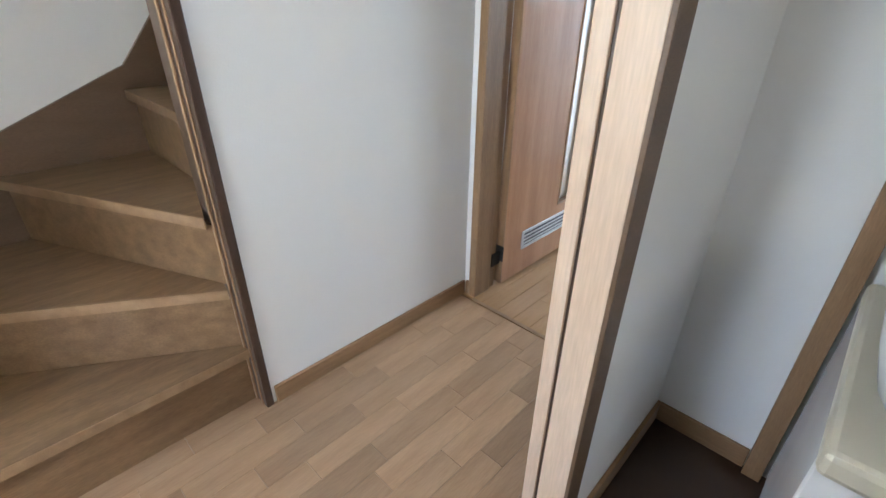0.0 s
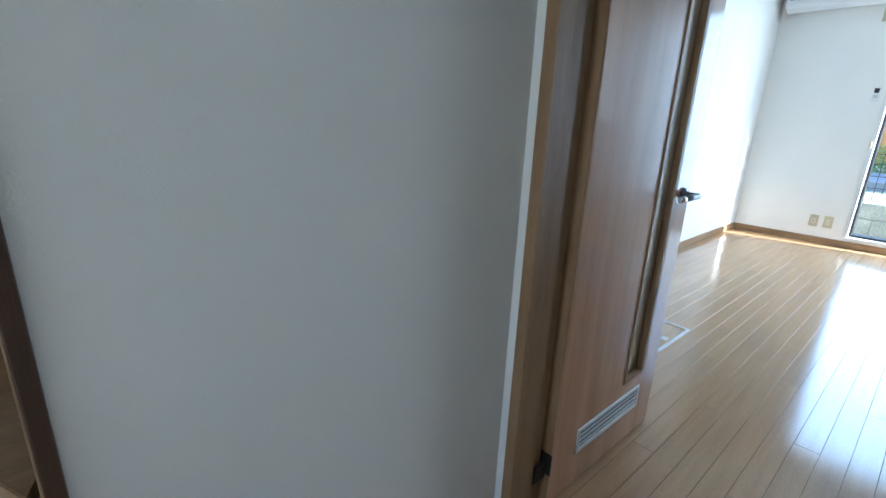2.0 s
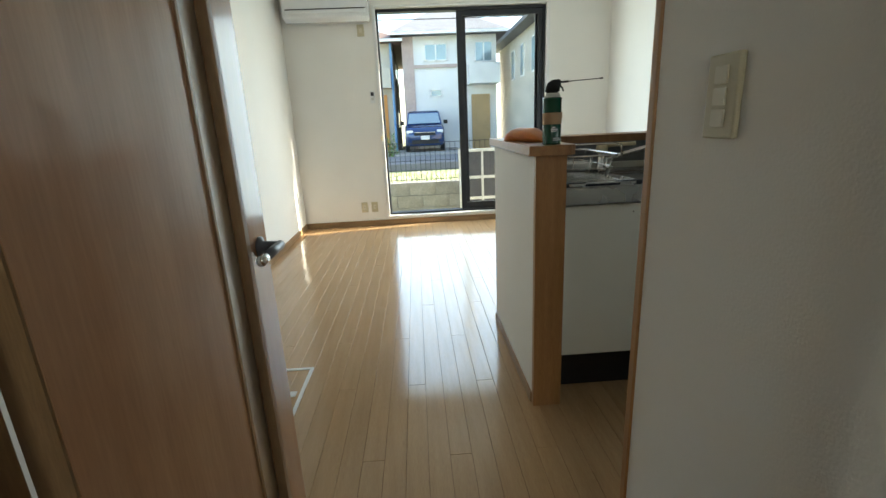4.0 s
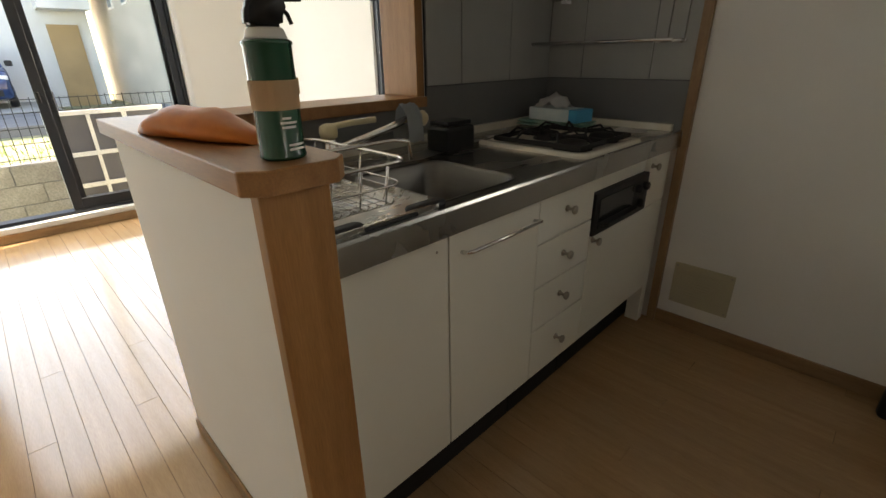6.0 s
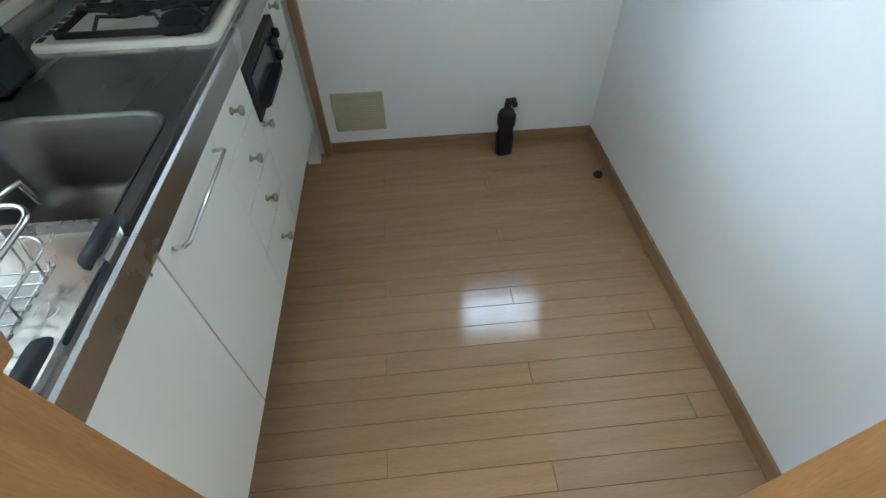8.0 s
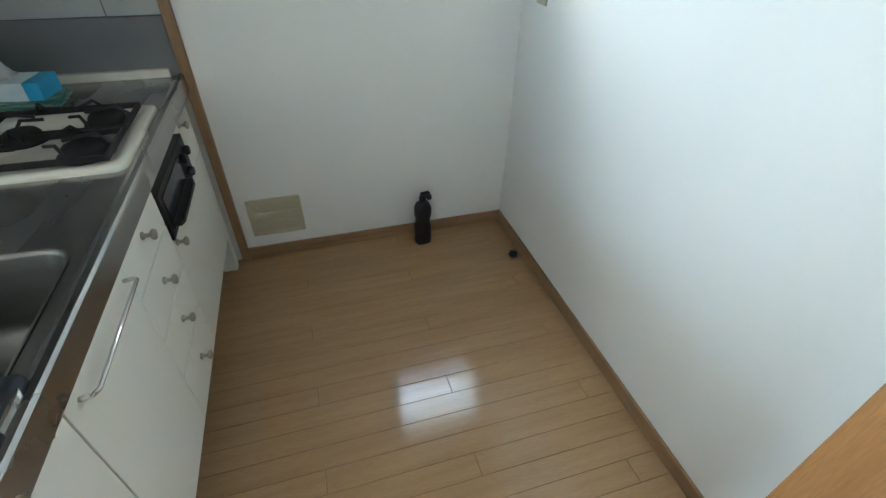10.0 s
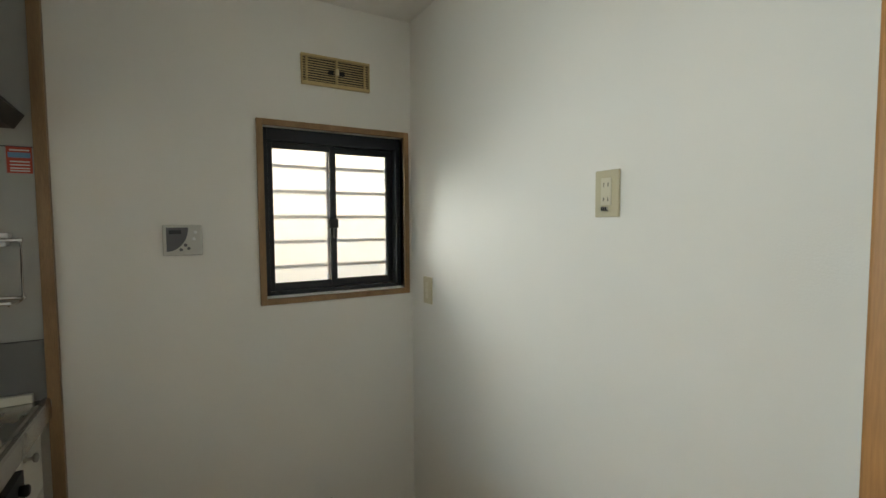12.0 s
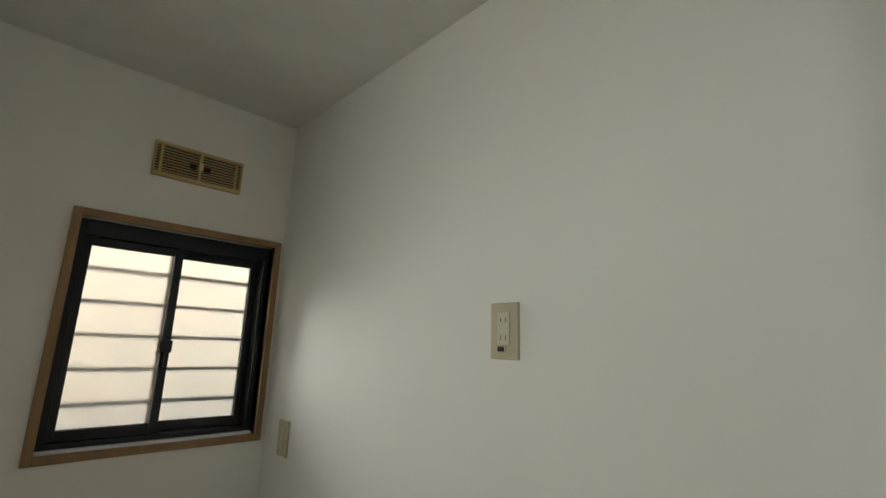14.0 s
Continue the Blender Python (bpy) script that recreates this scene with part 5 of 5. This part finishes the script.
h2 = house("neighbour_house", "white two-storey house with a pale pink corner and grey hip roof", -2.46, 1.35, 19.5, 27.5, 4.62, 6.4, SIDING, ROOF)
part("corner_cladding", boxes((-2.50, -2.04, 19.44, 19.9, GZ, 4.55)), PINK, h2, "pale pink corner cladding")
part("belt", boxes((-2.04, 0.1, 19.42, 19.5, 3.30, 3.42)), PINK, h2)
house_window(h2, -1.60, -0.66, 3.55, 4.22, 19.5)
house_window(h2, -1.43, -0.92, 2.17, 2.46, 19.5, 1)
part("balcony", boxes((0.12, 1.37, 18.7, 18.8, 2.70, 3.34), (0.12, 0.22, 18.8, 19.5, 2.70, 3.34), (1.27, 1.37, 18.8, 19.5, 2.70, 3.34), (0.12, 1.37, 18.7, 19.5, 2.58, 2.70)), SIDING, h2)
part("front_door", boxes((0.28, 1.05, 19.42, 19.5, GZ, 2.2)), TAN, h2, "tan front door")
house_window(h2, 0.45, 1.2, 3.45, 4.25, 19.5)
h1 = house("neighbour_house", "beige two-storey house with an orange wooden front door", -8.0, -2.90, 19.5, 28.0, 4.4, 5.9, BEIGE, ROOFB)
part("front_door", boxes((-4.05, -3.22, 19.40, 19.5, 0.1, 2.32)), ORDOOR, h1, "orange wooden front door")
part("door_light", boxes((-3.86, -3.58, 19.385, 19.40, 1.72, 2.0)), LCDG, h1)
part("balcony", boxes((-6.5, -3.0, 18.9, 19.0, 2.66, 3.30), (-3.1, -3.0, 19.0, 19.5, 2.66, 3.30), (-6.5, -3.0, 18.9, 19.5, 2.56, 2.66)), BEIGE, h1)
house_window(h1, -5.2, -3.7, 3.35, 4.15, 19.5)
for y, z in ((21.5, 3.1), (24.0, 3.1), (21.5, 1.0)):
    w = part("window", boxes((-2.90, -2.86, y, y + 0.8, z, z + 0.7)), ALU, h1)
    part("pane", boxes((-2.86, -2.85, y + 0.06, y + 0.74, z + 0.06, z + 0.64)), FARGLASS, w)
bm = bmesh.new()
tube(bm, [(-2.95, 19.42, GZ), (-2.95, 19.42, 4.3)], 0.05, 8)
part("downpipe", bm, SKYB, h1, "blue-grey downpipe")
h3 = house("neighbour_house", "pale grey house with small side windows", 1.85, 7.0, 13.6, 21.5, 4.2, 5.6, BEIGE, ROOF)
for y in (15.0, 16.6, 18.2):
    w = part("window", boxes((1.81, 1.85, y, y + 0.5, 2.6, 3.7)), ALU, h3)
    part("pane", boxes((1.80, 1.81, y + 0.05, y + 0.45, 2.65, 3.65)), FARGLASS, w)
he = thing("neighbour_house", "peach-coloured house close beyond the kitchen window", "house", "houses across the lane")
part("wall", boxes((2.8, 9.0, -9.0, 4.0, PIT, 4.5)), PEACH, he)
part("roof", prism(bmesh.new(), [(2.4, 4.5), (5.9, 6.3), (9.4, 4.5)], -9.3, 4.2, lambda u, v, w: (u, w, v)), ROOFB, he)
for z in (0.4, 0.9, 1.4, 1.9, 2.4, 2.9, 3.4, 3.9):
    part("siding_joint", boxes((2.79, 2.80, -9.0, 4.0, z, z + 0.02)), BEIGE, he)
ef = thing("boundary_fence", "plain white boundary fence beside the house", "fence", kind="structure")
part("panel", boxes((1.30, 1.36, -6.0, 4.0, PIT, 0.88)), SIDING, ef)
part("coping", boxes((1.27, 1.39, -6.0, 4.0, 0.88, 0.92)), SIDING, ef)

for k, (z, s_) in enumerate(((4.55, 0.10), (4.75, 0.06), (5.0, 0.12), (5.25, 0.08))):
    bm = bmesh.new()
    tube(bm, [(x, 16.2 + 0.1 * k, z - s_ + s_ * (x / 14) ** 2 * 4) for x in range(-14, 15, 2)], 0.014, 5)
    single("power_line", bm, BLACK, "sagging black overhead power line", "cable", "overhead lines")
bm = bmesh.new()
lathe(bm, [(0.16, 0), (0.11, 8.0)], (-15, 16.4, GZ), "z", 12)
single("utility_pole", bm, CONC, "grey concrete utility pole", "pole")
bm = bmesh.new()
lathe(bm, [(0.16, 0), (0.11, 8.0)], (15, 16.4, GZ), "z", 12)
single("utility_pole", bm, CONC, "grey concrete utility pole", "pole")

# parked minivan, nose towards the lane
car = thing("minivan", "dark blue minivan parked nose out on a driveway", "car")
def section(y, w, z0, z1, r):
    return [(x, y, z) for x, z in round_rect(-w, w, z0, z1, r, 3)]
bm = bmesh.new()
loft(bm, [section(0.0, 0.62, 0.28, 0.70, 0.10), section(0.10, 0.71, 0.22, 0.86, 0.12), section(0.55, 0.735, 0.20, 0.98, 0.12), section(0.75, 0.74, 0.20, 1.02, 0.12), section(3.3, 0.74, 0.20, 1.05, 0.12), section(3.45, 0.70, 0.25, 1.0, 0.1)], True, True)
part("body", bm, NAVY, car, smooth=True)
bm = bmesh.new()
loft(bm, [[(-0.68, 0.62, 0.98), (0.68, 0.62, 0.98), (0.68, 3.40, 1.0), (-0.68, 3.40, 1.0)], [(-0.60, 1.12, 1.44), (0.60, 1.12, 1.44), (0.60, 3.30, 1.46), (-0.60, 3.30, 1.46)], [(-0.54, 1.22, 1.50), (0.54, 1.22, 1.50), (0.54, 3.20, 1.52), (-0.54, 3.20, 1.52)]], True, True)
part("cabin", bm, NAVY, car)
bm = bmesh.new()
bm.faces.new([bm.verts.new(p) for p in ((-0.61, 0.635, 1.03), (0.61, 0.635, 1.03), (0.555, 1.05, 1.40), (-0.555, 1.05, 1.40))])
bmesh.ops.translate(bm, vec=(0, -0.012, 0.012), verts=bm.verts)
part("windscreen", bm, FARGLASS, car, "pale reflecting windscreen")
for sx in (-1, 1):
    part("headlight", boxes((sx * 0.56 - 0.12, sx * 0.56 + 0.12, 0.01, 0.12, 0.68, 0.80), bevel=0.03), ALU, car, "clear headlight")
    part("wing_mirror", boxes((sx * 0.83 - 0.08, sx * 0.83 + 0.08, 0.78, 0.88, 1.0, 1.14), bevel=0.03), BLACK, car)
    for y in (0.62, 2.85):
        bm = bmesh.new()
        lathe(bm, [(0.28, -0.08), (0.29, -0.05), (0.29, 0.05), (0.28, 0.08)], (sx * 0.66, y, 0.29), "x", 20)
        wl = part("wheel", bm, RUBBER, car, smooth=True)
        bm = bmesh.new()
        lathe(bm, [(0.18, -0.09), (0.18, 0.09)], (sx * 0.66, y, 0.29), "x", 16)
        part("rim", bm, ALU, wl)
part("grille", boxes((-0.40, 0.40, -0.012, 0.06, 0.60, 0.72), bevel=0.02), BLACK, car)
part("lower_grille", boxes((-0.50, 0.50, -0.012, 0.06, 0.30, 0.46), bevel=0.02), BLACK, car)
part("badge_bar", boxes((-0.38, 0.38, -0.02, -0.010, 0.70, 0.73), bevel=0.005), CHROME, car)
part("number_plate", boxes((-0.16, 0.16, -0.03, -0.011, 0.46, 0.60)), LABELW, car, "white number plate")
car.matrix_world = pose(-1.79, 16.9, GZ + 0.21)

# ---- floor strips ----
def strips(parent, name, mat, x0, x1, y0, y1, w, length, z, gap, stagger, limits=None):
    """Boards along Y of one shared mesh; cut boards at the ends get their own."""
    made = {}
    n = int(math.ceil((x1 - x0) / w))
    for i in range(n):
        xa, xb = x0 + i * w, min(x0 + (i + 1) * w, x1)
        y = y0 - stagger[i % len(stagger)] * length
        while y < y1:
            ya, yb = max(y, y0), min(y + length, y1)
            y += length
            if yb - ya < 0.02:
                continue
            key = (round(xb - xa, 4), round(yb - ya, 4))
            if key not in made:
                bm = bmesh.new()
                sx, sy = (xb - xa) / 2 - gap, (yb - ya) / 2 - gap
                c = 0.0007
                loft(bm, [[(-sx, -sy, -0.0118), (sx, -sy, -0.0118), (sx, sy, -0.0118), (-sx, sy, -0.0118)], [(-sx, -sy, -c), (sx, -sy, -c), (sx, sy, -c), (-sx, sy, -c)],
                          [(-sx + c, -sy + c, 0), (sx - c, -sy + c, 0), (sx - c, sy - c, 0), (-sx + c, sy - c, 0)]], False, True)
                me = bpy.data.meshes.new(name)
                bmesh.ops.recalc_face_normals(bm, faces=bm.faces)
                bm.to_mesh(me)
                bm.free()
                me.materials.append(mat)
                made[key] = me
            ob = new(name, made[key])
            ob.parent = parent
            ob.location = ((xa + xb) / 2, (ya + yb) / 2, z)


strips(floor, "strip", FLOOR, XW, 0.0, -0.068, YN, 0.0757, 1.818, 0.0, 0.0005, (0.15, 0.65, 0.4, 0.9))
strips(floor, "hall_strip", HALL, -2.645, -1.815, -2.6, -0.086, 0.075, 0.30, 0.0, 0.0003, (0.1, 0.55, 0.3, 0.8, 0.45, 0.95))
strips(floor, "hall_strip", HALL, -1.815, -1.764, -1.565, -0.672, 0.051, 0.45, 0.0, 0.0003, (0.1,))
